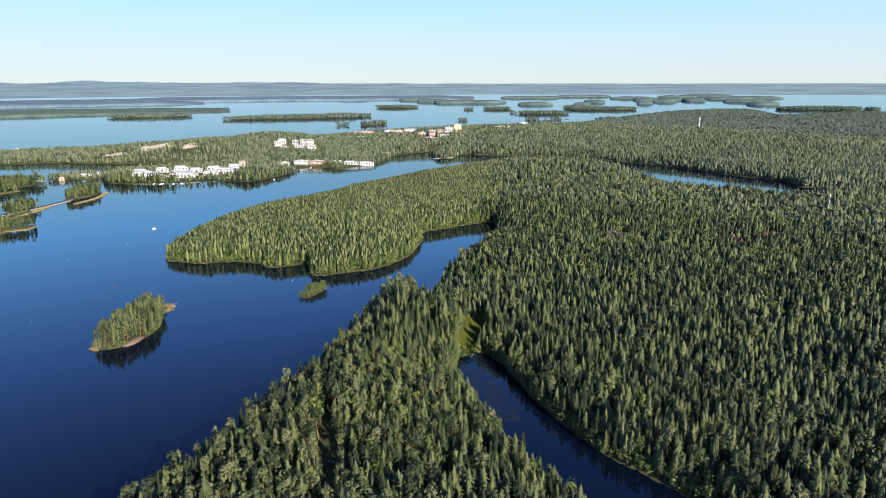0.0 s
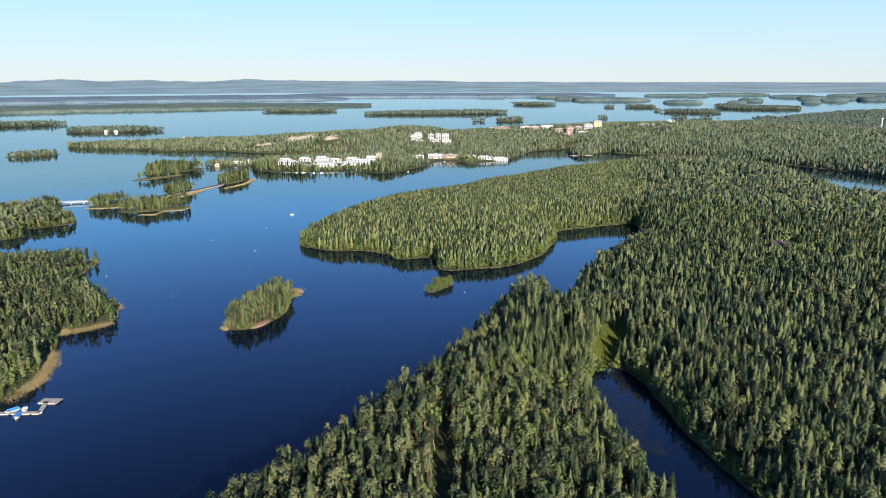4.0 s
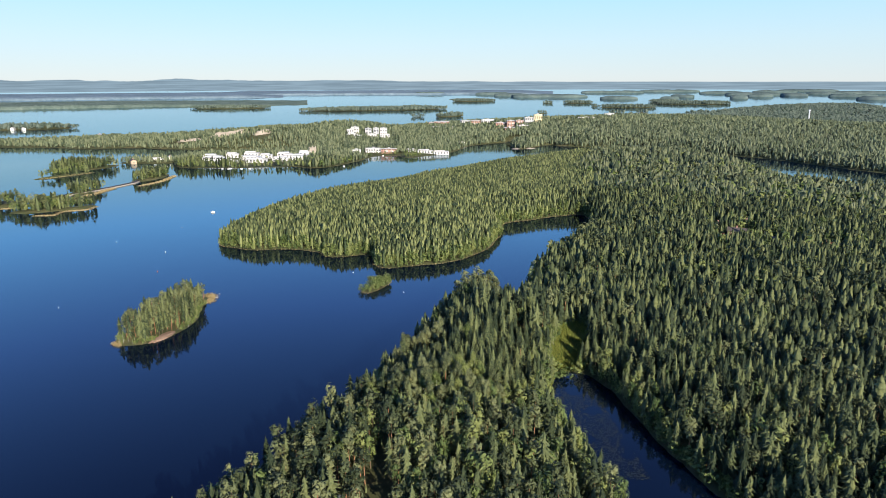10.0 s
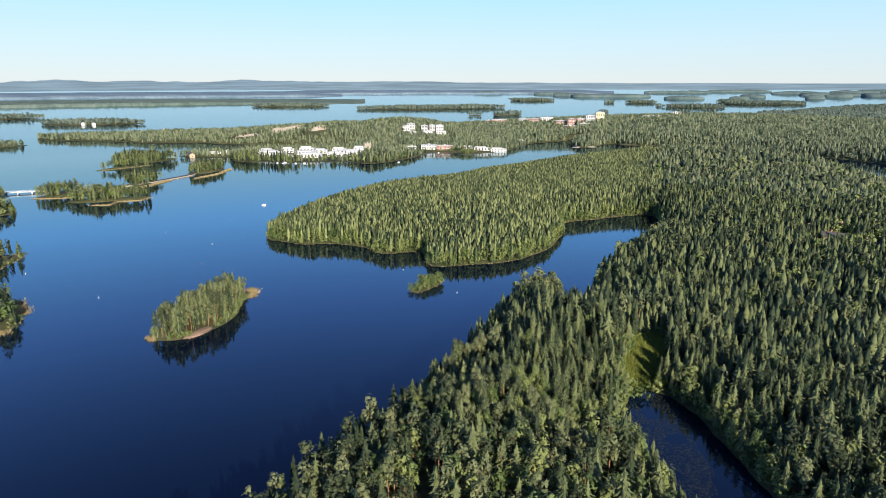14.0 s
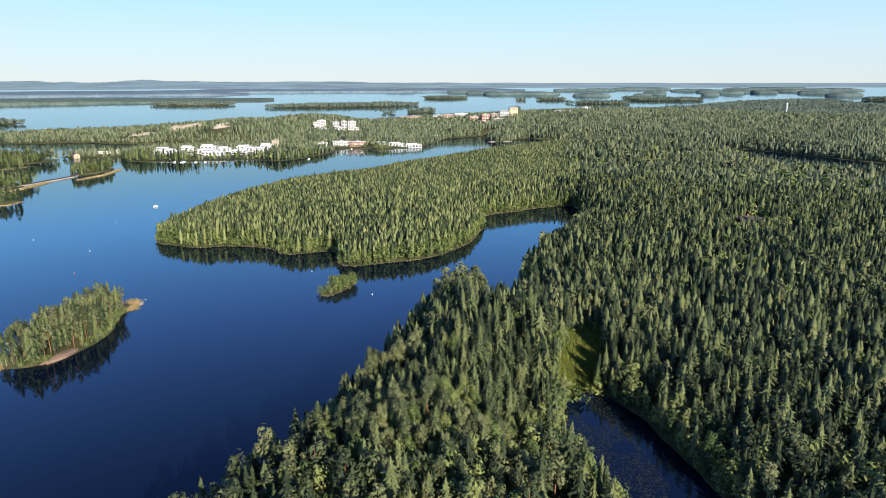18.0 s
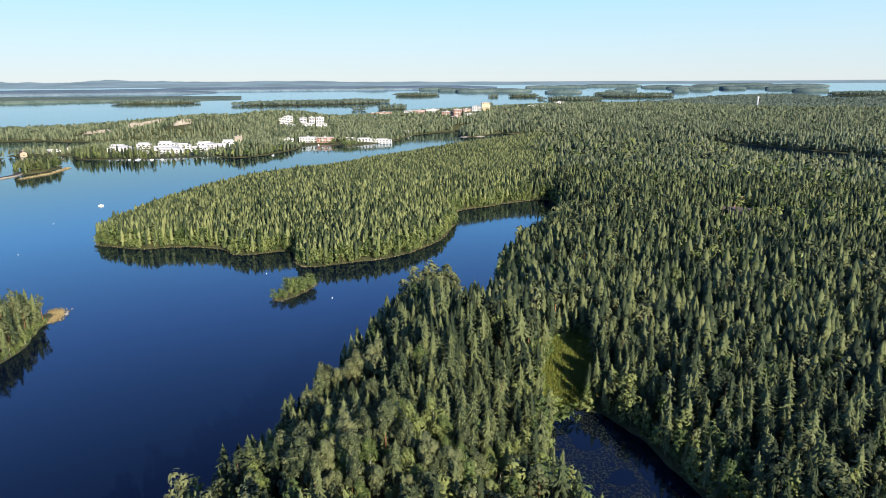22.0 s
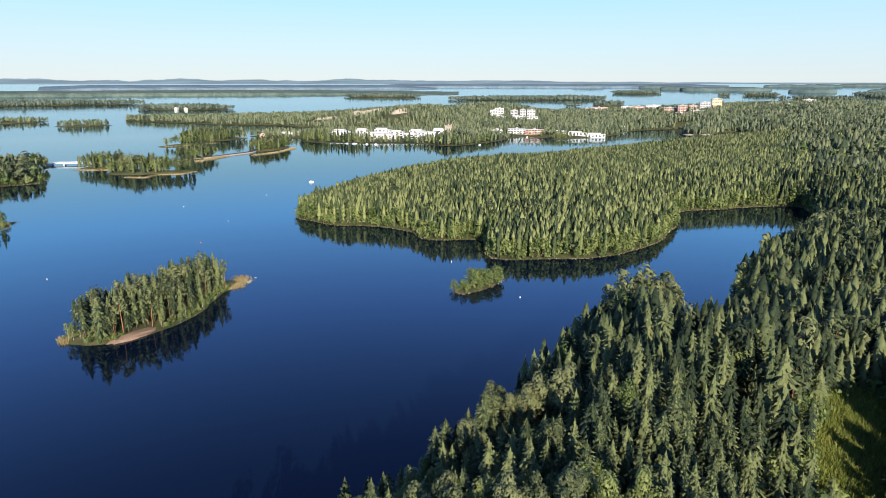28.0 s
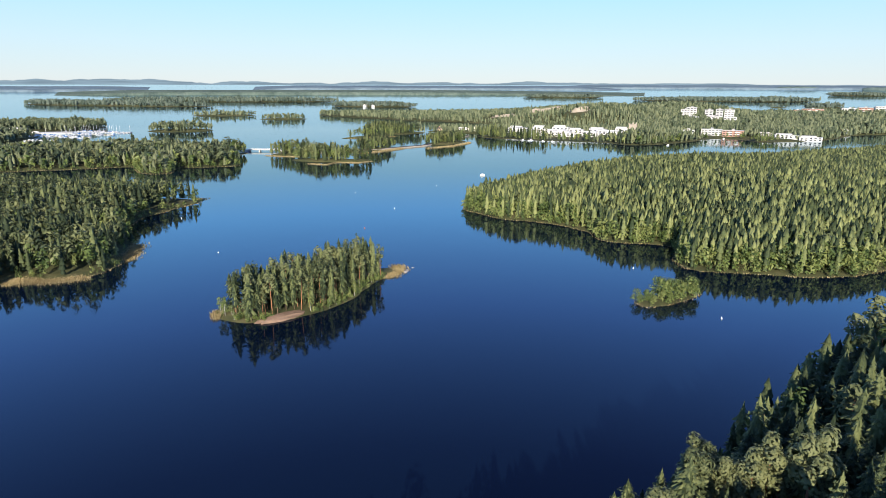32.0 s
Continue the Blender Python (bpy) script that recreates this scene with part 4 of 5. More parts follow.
def build_south_woods():
    """The same forest goes on below the start of the flight."""
    rng = np.random.default_rng(71)
    p = rng.uniform((-175, -120), (260, 170), (8800, 2))
    inland = shore(p)
    p, inland = p[inland > 2], inland[inland > 2]
    planted("spruce_stand", "dense dark green spruce forest", "spruce", 3, np.c_[p, np.maximum(land_height(p, inland), 0.2), rng.normal(13.5, 1.8, len(p))], SPRUCE, BARK, False, rng)


build_forest()
build_south_woods()
build_shore_brush()
build_isle_trees()

# ---- built things ----
def plain(name, color, rough=0.6, spread=0.15, scale=0.6, bump=0.1, metal=0.0):
    c = np.array(color)
    return material(name, tuple(tuple(np.clip(c * k, 0, 1)) for k in (1 - spread, 1.0, 1 + spread)), scale, rough, bump, metal=metal)


WALLS = {"white": plain("white_render", (0.62, 0.61, 0.58)), "grey": plain("grey_concrete", (0.46, 0.46, 0.45)), "brick": plain("salmon_brick", (0.46, 0.26, 0.19)), "yellow": plain("yellow_render", (0.72, 0.60, 0.36))}
ROOFS = {"red": plain("red_tiles", (0.26, 0.085, 0.060), 0.7), "dark": plain("dark_felt", (0.10, 0.085, 0.08), 0.8), "light": plain("grey_sheet_roof", (0.42, 0.42, 0.41), 0.5)}
HOUSE_WALLS = {"red": plain("brown_boards", (0.30, 0.20, 0.13), 0.8), "dark": plain("tan_boards", (0.42, 0.32, 0.22), 0.8), "light": plain("pale_boards", (0.66, 0.62, 0.54), 0.8)}
GLASS = plain("window_glass", (0.03, 0.04, 0.05), 0.08, 0.1)
WOOD = plain("grey_planks", (0.34, 0.30, 0.25), 0.85, 0.25, 2.0)
CONCRETE = plain("pale_concrete", (0.55, 0.54, 0.51), 0.85, 0.15, 1.0)
ASPHALT = plain("asphalt", (0.06, 0.06, 0.06), 0.9, 0.2, 0.5)
HULL = plain("white_hull", (0.80, 0.80, 0.78), 0.3, 0.04)
TARP = plain("blue_tarpaulin", (0.05, 0.20, 0.50), 0.6, 0.2)
ORANGE = plain("orange_float", (0.75, 0.16, 0.05), 0.5, 0.1)
METAL = plain("white_metal", (0.70, 0.71, 0.72), 0.4, 0.06, metal=0.3)
SAND = plain("sandy_bank", (0.33, 0.285, 0.225), 0.95, 0.3, 0.25, 0.4)
BARE = plain("bare_needle_soil", (0.21, 0.14, 0.095), 0.95, 0.3, 0.5, 0.5)
ROCK = plain("grey_granite", (0.34, 0.32, 0.30), 0.9, 0.3, 0.8, 0.5)
REED = material("reeds", ((0.18, 0.14, 0.065), (0.30, 0.235, 0.11), (0.40, 0.32, 0.17)), 0.5, 0.85, tint=True, through_light=0.1, coords="World")
GRASS = material("meadow_grass", ((0.10, 0.14, 0.025), (0.17, 0.21, 0.04), (0.26, 0.27, 0.06)), 0.3, 0.85, tint=True, through_light=0.15, coords="World")
LILY = material("lily_pads", ((0.022, 0.030, 0.018), (0.034, 0.042, 0.024), (0.050, 0.056, 0.030)), 1.0, 0.7, coords="World")


def boxes(*items):
    """A bmesh of boxes, each given by two corners, with a slight bevel on the large ones."""
    bm = bmesh.new()
    for a, b in items:
        a, b = Vector(a), Vector(b)
        m = Matrix.Translation((a + b) / 2) @ Matrix.Diagonal((*(b - a), 1))
        bmesh.ops.create_cube(bm, size=1.0, matrix=m)
    return bm


def part(name, bm, mat, parent, label=""):
    me = bpy.data.meshes.new(name)
    bm.to_mesh(me)
    bm.free()
    me.materials.append(mat)
    ob = new(name, me)
    ob.parent = parent
    if label:
        ob["label"] = label
    return ob


def ground_at(x, y):
    p = np.array(((x, y),), float)
    return float(land_height(p, shore(p))[0])


def standing(name, x, y, turn, label, category, group="", z=None):
    """An empty base on the ground, drawn in with the distance."""
    z = max(ground_at(x, y), 0.15) if z is None else z
    v = drawn_in(((x, y, z),))[0]
    r = math.hypot(x - HUB[0], y - HUB[1])
    k = math.sqrt(float(drawn_share(np.array([r]))[0]))
    ob = tagged(new(name), label, category, group)
    ob.matrix_basis = pose(*v, 0, 0, turn) @ Matrix.Diagonal((k, k, k, 1))
    return ob


def apartment_block(a, b, up, deep, storeys, kind):
    wide = math.hypot(b[0] - a[0], b[1] - a[1])
    turn = math.degrees(math.atan2(b[1] - a[1], b[0] - a[0]))
    look_of = {"white": "white rendered", "grey": "grey concrete", "brick": "salmon brick", "yellow": "pale yellow rendered"}[kind]
    label = f"{look_of} apartment building of {('no', 'one', 'two', 'three', 'four', 'five', 'six', 'seven', 'eight')[storeys]} storeys among trees"
    top = standing("apartment_building", (a[0] + b[0]) / 2, (a[1] + b[1]) / 2, turn, label, "building", "town buildings")
    h = wide / 2
    part("wall", boxes(((-h, 0, -3), (h, deep, up))), WALLS[kind], top)
    part("roof", boxes(((-h - 0.3, -0.3, up), (h + 0.3, deep + 0.3, up + 0.5)), ((-1.5, deep * 0.4, up + 0.5), (2.2, deep * 0.7, up + 2.4))), ROOFS["light"], top)
    step = up / storeys
    bays = max(2, int(wide / 4.5))
    for i in range(storeys):
        z = step * i + step * 0.30
        for j in range(bays):
            x = -h + (j + 0.5) * wide / bays
            part("window", boxes(((x - wide / bays * 0.32, -0.10, z), (x + wide / bays * 0.32, 0.05, z + step * 0.42))), GLASS, top)
        part("end_window", boxes(((h - 0.05, deep * 0.25, z), (h + 0.10, deep * 0.75, z + step * 0.42))), GLASS, top)
    if kind in ("brick", "white") and storeys > 2:
        for i in range(1, storeys):
            z = step * i
            for x0, x1 in ((-h * 0.55, -h * 0.1), (h * 0.2, h * 0.6)):
                part("balcony", boxes(((x0, -1.5, z), (x1, -0.1, z + 0.2)), ((x0, -1.5, z + 0.2), (x1, -1.4, z + 1.1))), WALLS["white"], top)


def hall(a, b, up, deep):
    wide = math.hypot(b[0] - a[0], b[1] - a[1])
    turn = math.degrees(math.atan2(b[1] - a[1], b[0] - a[0]))
    top = standing("terraced_building", (a[0] + b[0]) / 2, (a[1] + b[1]) / 2, turn, "long low white building with a flat grey roof by the shore", "building", "low buildings by the water")
    h = wide / 2
    part("wall", boxes(((-h, 0, -3), (h, deep, up * 0.8)), ((-h * 0.9, deep * 0.45, up * 0.8), (h * 0.5, deep, up))), WALLS["white"], top)
    part("roof", boxes(((-h - 0.3, -0.4, up * 0.8), (h + 0.3, deep * 0.45 - 0.05, up * 0.8 + 0.35)), ((-h * 0.9 - 0.3, deep * 0.45, up), (h * 0.5 + 0.3, deep + 0.3, up + 0.35))), ROOFS["light"], top)
    bays = max(3, int(wide / 5))
    for level in (0.14, 0.5):
        for j in range(bays):
            x = -h + (j + 0.5) * wide / bays
            part("window", boxes(((x - 1.3, -0.10, up * level), (x + 1.3, 0.05, up * level + 1.5))), GLASS, top)
    for j in range(max(2, bays // 2)):
        x = -h + (j + 0.5) * wide / max(2, bays // 2)
        part("balcony", boxes(((x - 1.8, -1.6, up * 0.42), (x + 1.8, -0.1, up * 0.45)), ((x - 1.8, -1.6, up * 0.45), (x + 1.8, -1.5, up * 0.45 + 1.0))), WALLS["white"], top)


def gable(w, d, z, up, over):
    """A pitched roof of two thick slopes."""
    bm = bmesh.new()
    vs = []
    for y in (-d / 2 - over, d / 2 + over):
        vs.append([bm.verts.new(v) for v in ((-w / 2 - over, y, z - over * 0.5), (0, y, z + up), (w / 2 + over, y, z - over * 0.5), (w / 2 + over, y, z - over * 0.5 + 0.25), (0, y, z + up + 0.28), (-w / 2 - over, y, z - over * 0.5 + 0.25))])
    f, b = vs
    bm.faces.new(f[::-1])
    bm.faces.new(b)
    for i in range(6):
        j = (i + 1) % 6
        bm.faces.new((f[i], f[j], b[j], b[i]))
    return bm


house_forms = {}


def house(x, y, turn, kind):
    near = math.hypot(x, y - 100) < 800
    key = (kind, near, round(turn) % 2)
    label = {"red": "brown wooden house with a red tiled gable roof", "dark": "tan wooden house with a dark gable roof", "light": "pale wooden house with a grey sheet roof"}[kind]
    base = standing("house", x, y, turn, label, "house", "houses among the trees")
    if key in house_forms:
        m = base.matrix_basis.copy()
        bpy.data.objects.remove(base)
        ob = copy_thing(house_forms[key], Matrix.Identity(4))
        ob.matrix_basis = m
        return
    w, d, up = (9, 13, 3.4) if key[2] else (8, 16, 4.6)
    bm = boxes(((-w / 2, -d / 2, -2), (w / 2, d / 2, up)))
    for y0 in (-d / 2, d / 2 - 0.3):
        a = [bm.verts.new(v) for v in ((-w / 2, y0, up), (w / 2, y0, up), (0, y0, up + 2.4))]
        b = [bm.verts.new(v.co + Vector((0, 0.3, 0))) for v in a]
        bm.faces.new(a)
        bm.faces.new(b[::-1])
        for i in range(3):
            bm.faces.new((a[i], b[i], b[(i + 1) % 3], a[(i + 1) % 3]))
    part("wall", bm, HOUSE_WALLS[kind], base)
    part("roof", gable(w, d, up, 2.4, 0.6), ROOFS[kind], base)
    part("chimney", boxes(((-0.5, 1.5, up + 1.4), (0.5, 2.4, up + 3.6)), ((-0.6, 1.4, up + 3.6), (0.6, 2.5, up + 3.8))), WALLS["brick"], base)
    part("door", boxes(((w / 2 - 0.05, -0.5, 0), (w / 2 + 0.08, 0.5, 2.1))), WOOD, base)
    for s in (-1, 1):
        for y0 in (-d * 0.34, d * 0.22):
            x0 = s * w / 2
            part("window", boxes(((x0 - 0.08, y0, 1.0), (x0 + 0.08, y0 + 1.5, 2.3))), GLASS, base)
        part("gable_window", boxes(((-0.8, s * d / 2 - 0.08, 1.0), (0.8, s * d / 2 + 0.08, 2.3))), GLASS, base)
    house_forms[key] = base


for a, b, up, deep, storeys, kind in BLOCKS:
    apartment_block(a, b, up, deep, storeys, kind)
for a, b, up, deep in HALLS:
    hall(a, b, up, deep)
for x, y, turn, kind in HOUSES:
    house(x, y, turn, kind)


def strip(points, width, z, thick, bm=None):
    """A band along a line of places, with thickness."""
    bm = bm or bmesh.new()
    p = [Vector((*q, 0)) for q in points]
    rows = []
    for i, q in enumerate(p):
        d = (p[min(i + 1, len(p) - 1)] - p[max(i - 1, 0)]).normalized()
        n = Vector((-d.y, d.x, 0)) * width / 2
        rows.append([bm.verts.new(v) for v in (q - n + Vector((0, 0, z)), q + n + Vector((0, 0, z)), q + n * 1.0 + Vector((0, 0, z - thick)), q - n * 1.0 + Vector((0, 0, z - thick)))])
    for a, b in zip(rows, rows[1:]):
        for i in range(4):
            j = (i + 1) % 4
            bm.faces.new((a[i], b[i], b[j], a[j]))
    bm.faces.new(rows[0])
    bm.faces.new(rows[-1][::-1])
    bmesh.ops.recalc_face_normals(bm, faces=bm.faces)
    return bm


# causeway road over the islets, with its bridge
CAUSEWAY = [(-579, 664), (-553, 676), (-522, 690), (-524, 712), (-514, 735), (-508, 765), (-503, 790), (-500, 812), (-510, 854), (-529, 923), (-545, 965)]


def build_causeway():
    me = strip(CAUSEWAY, 7.5, 1.2, 3.0)
    bank = part("causeway", me, SAND, None)
    tagged(bank, "low stony causeway between the islets", "causeway", kind="structure")
    road = part("road", strip(CAUSEWAY, 5.5, 1.35, 0.14), ASPHALT, None)
    tagged(road, "narrow asphalt road along the causeway", "road", kind="structure")
    a, b = Vector((-607, 646, 0)), Vector((-579, 664, 0))
    turn = math.degrees(math.atan2(b.y - a.y, b.x - a.x))
    top = tagged(new("bridge"), "white concrete road bridge with railings over the sound", "bridge")
    top.matrix_basis = pose(a.x, a.y, 0, 0, 0, turn)
    n = (b - a).length
    part("deck", boxes(((-2, -3, 1.7), (n + 2, 3, 2.3))), CONCRETE, top)
    for x in (n * 0.3, n * 0.7):
        part("pier", boxes(((x - 0.6, -2.4, -3), (x + 0.6, 2.4, 1.7))), CONCRETE, top)
    for y in (-2.9, 2.75):
        part("railing", boxes(((-2, y, 3.0), (n + 2, y + 0.15, 3.15)), *(((x, y, 2.3), (x + 0.2, y + 0.15, 3.0)) for x in np.arange(0, n, 2.2))), METAL, top)
    for x in (-6, n + 1):
        part("abutment", boxes(((x - 3, -3.6, -2), (x + 5, 3.6, 1.65))), CONCRETE, top)


build_causeway()


# ---- boats, docks and buoys ----
def boat_hull(length, beam, up):
    bm = bmesh.new()
    rings = []
    for k, w, lift in ((0, 0.85, 0), (0.35, 1.0, 0), (0.7, 0.8, 0.1), (1.0, 0.03, 0.25)):
        x = (k - 0.5) * length
        rings.append([bm.verts.new(v) for v in ((x, -beam / 2 * w, up * (1 + lift)), (x, -beam / 2 * w * 0.6, -0.2), (x, beam / 2 * w * 0.6, -0.2), (x, beam / 2 * w, up * (1 + lift)))])
    for a, b in zip(rings, rings[1:]):
        for i in range(4):
            j = (i + 1) % 4
            bm.faces.new((a[i], b[i], b[j], a[j]))
    bm.faces.new(rings[0])
    bm.faces.new(rings[-1][::-1])
    bmesh.ops.recalc_face_normals(bm, faces=bm.faces)
    return bm


def make_boat(kind, x, y, turn, z=0.0):
    label = {"motor": "white motor boat with a low cabin on the water", "sail": "white sailing boat with a bare mast", "covered": "moored boat under a blue tarpaulin"}[kind]
    top = tagged(new("boat"), label, "boat", "boats on the lake")
    top.matrix_basis = pose(x, y, z, 0, 0, turn)
    n = {"motor": 3.8, "covered": 5.6, "sail": 9.0}[kind]
    part("hull", boat_hull(n, 2.6, 0.9), HULL, top)
    part("deck", boxes(((-n * 0.42, -1.0, 0.9), (n * 0.3, 1.0, 0.98))), WOOD, top)
    if kind == "covered":
        part("tarpaulin", gable(2.0, n * 0.7, 1.0, 0.6, 0.2), TARP, top).matrix_basis = pose(0, 0, 0, 0, 0, 90)
    else:
        part("cabin", boxes(((-n * 0.2, -0.9, 0.98), (n * 0.15, 0.9, 1.5))), HULL, top)
        part("windscreen", boxes(((n * 0.15, -0.85, 1.05), (n * 0.17, 0.85, 1.45))), GLASS, top)
    if kind == "sail":
        part("mast", boxes(((0.3, -0.09, 1.5), (0.48, 0.09, 11))), METAL, top)
        part("boom", boxes(((-3.2, -0.07, 2.6), (0.3, 0.07, 2.75))), METAL, top)
    return top


BOAT_FORMS = [make_boat("motor", -310, 648, 20), make_boat("covered", -244, 229, 60), make_boat("sail", -975, 676, 40)]
rb = random.Random(3)


def more_boat(form, x, y, turn, z=0.0):
    return copy_thing(BOAT_FORMS[form], pose(x, y, z, 0, 0, turn))


for x, y, turn, form in ((-239.5, 231, 115, 0), (-238, 225.5, -62, 1), (-590, 1040, 10, 0), (-420, 958, 12, 0), (-408, 961, 30, 0), (-449, 957, 80, 0), (-438, 958, 70, 2), (-275, 1005, 60, 0), (-245, 1150, 100, 0), (-1130, 1190, 30, 0), (180, 1340, 20, 0), (330, 1130, 50, 0)):
    more_boat(form, x, y, turn)


def dock(points, width, label, name="dock"):
    """A floating dock of planks on piles."""
    top = tagged(new(name), label, "dock")
    for (x0, y0), (x1, y1) in zip(points, points[1:]):
        n, turn = math.hypot(x1 - x0, y1 - y0), math.degrees(math.atan2(y1 - y0, x1 - x0))
        at = pose(x0, y0, 0.45, 0, 0, turn)
        ob = part("walkway", boxes(*(((k, -width / 2, 0), (min(k + 0.95, n), width / 2, 0.16)) for k in np.arange(0, n, 1.0))), WOOD, top)
        ob.matrix_basis = at
        part("float", boxes(*(((k, -width / 2 + 0.1, -0.7), (min(k + 3.5, n), width / 2 - 0.1, -0.004)) for k in np.arange(0, n - 1, 4.5))), CONCRETE, top).matrix_basis = at
    return top


dock([(-258, 223), (-247, 226), (-231, 230), (-236, 239)], 2.0, "grey plank floating dock reaching out from the shore")
dock([(-239, 239), (-230, 240.5)], 4.5, "wide plank platform at the end of the dock", "dock_platform")
dock([(-293, 324), (-286, 323)], 1.6, "small plank landing stage in the reeds")
for a, b in (((-1000, 590), (-905, 615)), ((-1020, 625), (-930, 655)), ((-1040, 660), (-950, 688)), ((-930, 545), (-880, 560))):
    dock([a, b], 2.2, "long marina pier with boats moored on both sides", "marina_pier")
    n = int(math.hypot(b[0] - a[0], b[1] - a[1]) / 6)
    turn = math.degrees(math.atan2(b[1] - a[1], b[0] - a[0]))
    for i in range(n):
        for s in (-1, 1):
            if rb.random() < 0.85:
                f = (i + 0.5) / n
                c, sn = math.cos(radians(turn)), math.sin(radians(turn))
                more_boat(rb.choice((0, 0, 2, 2, 1)), a[0] + (b[0] - a[0]) * f - s * sn * 5.5, a[1] + (b[1] - a[1]) * f + s * c * 5.5, turn + 90 * s)
for i in range(26):
    x, y = -1030 + rb.uniform(-60, 60), 575 + rb.uniform(-35, 30)
    more_boat(rb.choice((0, 1, 0)), x, y, rb.uniform(0, 180), max(ground_at(x, y), 0) + 0.6)
quay = part("marina_quay", strip([(-1100, 560), (-1040, 600), (-1010, 640)], 26, 1.6, 3.0), CONCRETE, None)
tagged(quay, "pale gravel yard beside the marina", "quay", kind="structure")


def make_buoy(x, y, mat, label):
    top = tagged(new("buoy"), label, "buoy", "buoys on the lake")
    top.matrix_basis = pose(x, y, 0)
    bm = bmesh.new()
    bmesh.ops.create_uvsphere(bm, u_segments=10, v_segments=6, radius=0.28, matrix=Matrix.Diagonal((1, 1, 0.8, 1)))
    part("float", bm, mat, top)
    bm = bmesh.new()
    bmesh.ops.create_cone(bm, segments=8, radius1=0.12, radius2=0.08, depth=0.5, cap_ends=True, matrix=Matrix.Translation((0, 0, 0.45)))
    part("stem", bm, mat, top)
    return top


white_buoy = make_buoy(-307, 583, HULL, "small white mooring buoy on calm water")
make_buoy(-253, 453, ORANGE, "small orange buoy on calm water")
for x, y in ((-332, 526), (-275, 501), (-270, 380), (-347, 409), (-77, 430), (-119, 467)):
    copy_thing(white_buoy, pose(x, y, 0))


# ---- masts ----
def mast(x, y, up, r, label):
    top = standing("mast", x, y, 0, label, "mast")
    bm = bmesh.new()
    bmesh.ops.create_cone(bm, segments=10, radius1=r, radius2=r * 0.6, depth=up, cap_ends=True, matrix=Matrix.Translation((0, 0, up / 2)))
    part("pole", bm, METAL, top)
    part("platform", boxes(((-r * 1.2, -r * 1.2, up * 0.93), (r * 1.2, r * 1.2, up * 0.95))), METAL, top)
    for i in range(3):
        w = 2 * math.pi * i / 3
        c, s = math.cos(w) * r * 0.9, math.sin(w) * r * 0.9
        part("antenna", boxes(((c - 0.2, s - 0.2, up * 0.95), (c + 0.2, s + 0.2, up * 1.02))), METAL, top)


mast(412, 651, 28, 0.45, "white telecom mast rising above the forest")
mast(786, 1921, 36, 2.2, "pale water tower above the wooded hill")


# ---- banks, reeds, meadow, lilies, stones ----
def sand_bank(x0, y0, x1, y1, up, mat, label, deep=9.0, z0=None):
    n = 26
    d = Vector((x1 - x0, y1 - y0, 0))
    back = Vector((-d.y, d.x, 0)).normalized()
    verts = []
    for k, (off, z) in enumerate(((0, 0), (0.25, 0.35), (0.45, 0.9), (0.6, 1.0), (1.0, 0.9))):
        for j in range(n + 1):
            f = j / n
            edge = min(1.0, 5 * f, 5 * (1 - f))
            w = 1 + 0.35 * noise.noise((x0 + f * 9, k * 1.7, 0.3))
            p = Vector((x0, y0, 0)) + d * f + back * deep * off * w
            verts.append((p.x, p.y, (z0 if z0 is not None else ground_at(p.x, p.y)) - 0.6 + z * up * edge * w))
    w = n + 1
    faces = [(k * w + j, k * w + j + 1, (k + 1) * w + j + 1, (k + 1) * w + j) for k in range(4) for j in range(n)]
    tagged(new("bank", mesh_from("bank", drawn_in(verts), faces, mat)), label, "bank", kind="structure")


for x0, y0, x1, y1, up in ((-640, 1285, -555, 1312, 9), (-530, 1272, -500, 1300, 8), (-690, 1250, -640, 1262, 5), (-368, 1103, -350, 1108, 14)):
    sand_bank(x0, y0, x1, y1, up, SAND, "pale cut sand bank on a wooded hillside", 16)
sand_bank(-20, 1289, 30, 1311, 1.6, SAND, "sandy beach at the wooded point", 10, 0.3)


def bare_slope():
    bm = bmesh.new()
    bmesh.ops.create_uvsphere(bm, u_segments=24, v_segments=10, radius=1.0)
    for v in bm.verts:
        k = 1 + 0.22 * noise.noise(v.co * 2.3)
        v.co = Vector((v.co.x * 2.8 * k, v.co.y * 8.5 * k, v.co.z * 1.2 * k))
    ob = part("bare_slope", bm, BARE, None)
    ob.matrix_basis = pose(-186.6, 347, 0.1, 0, 0, -14)
    tagged(ob, "bare reddish soil and roots at the island shore", "bank", kind="structure")


bare_slope()


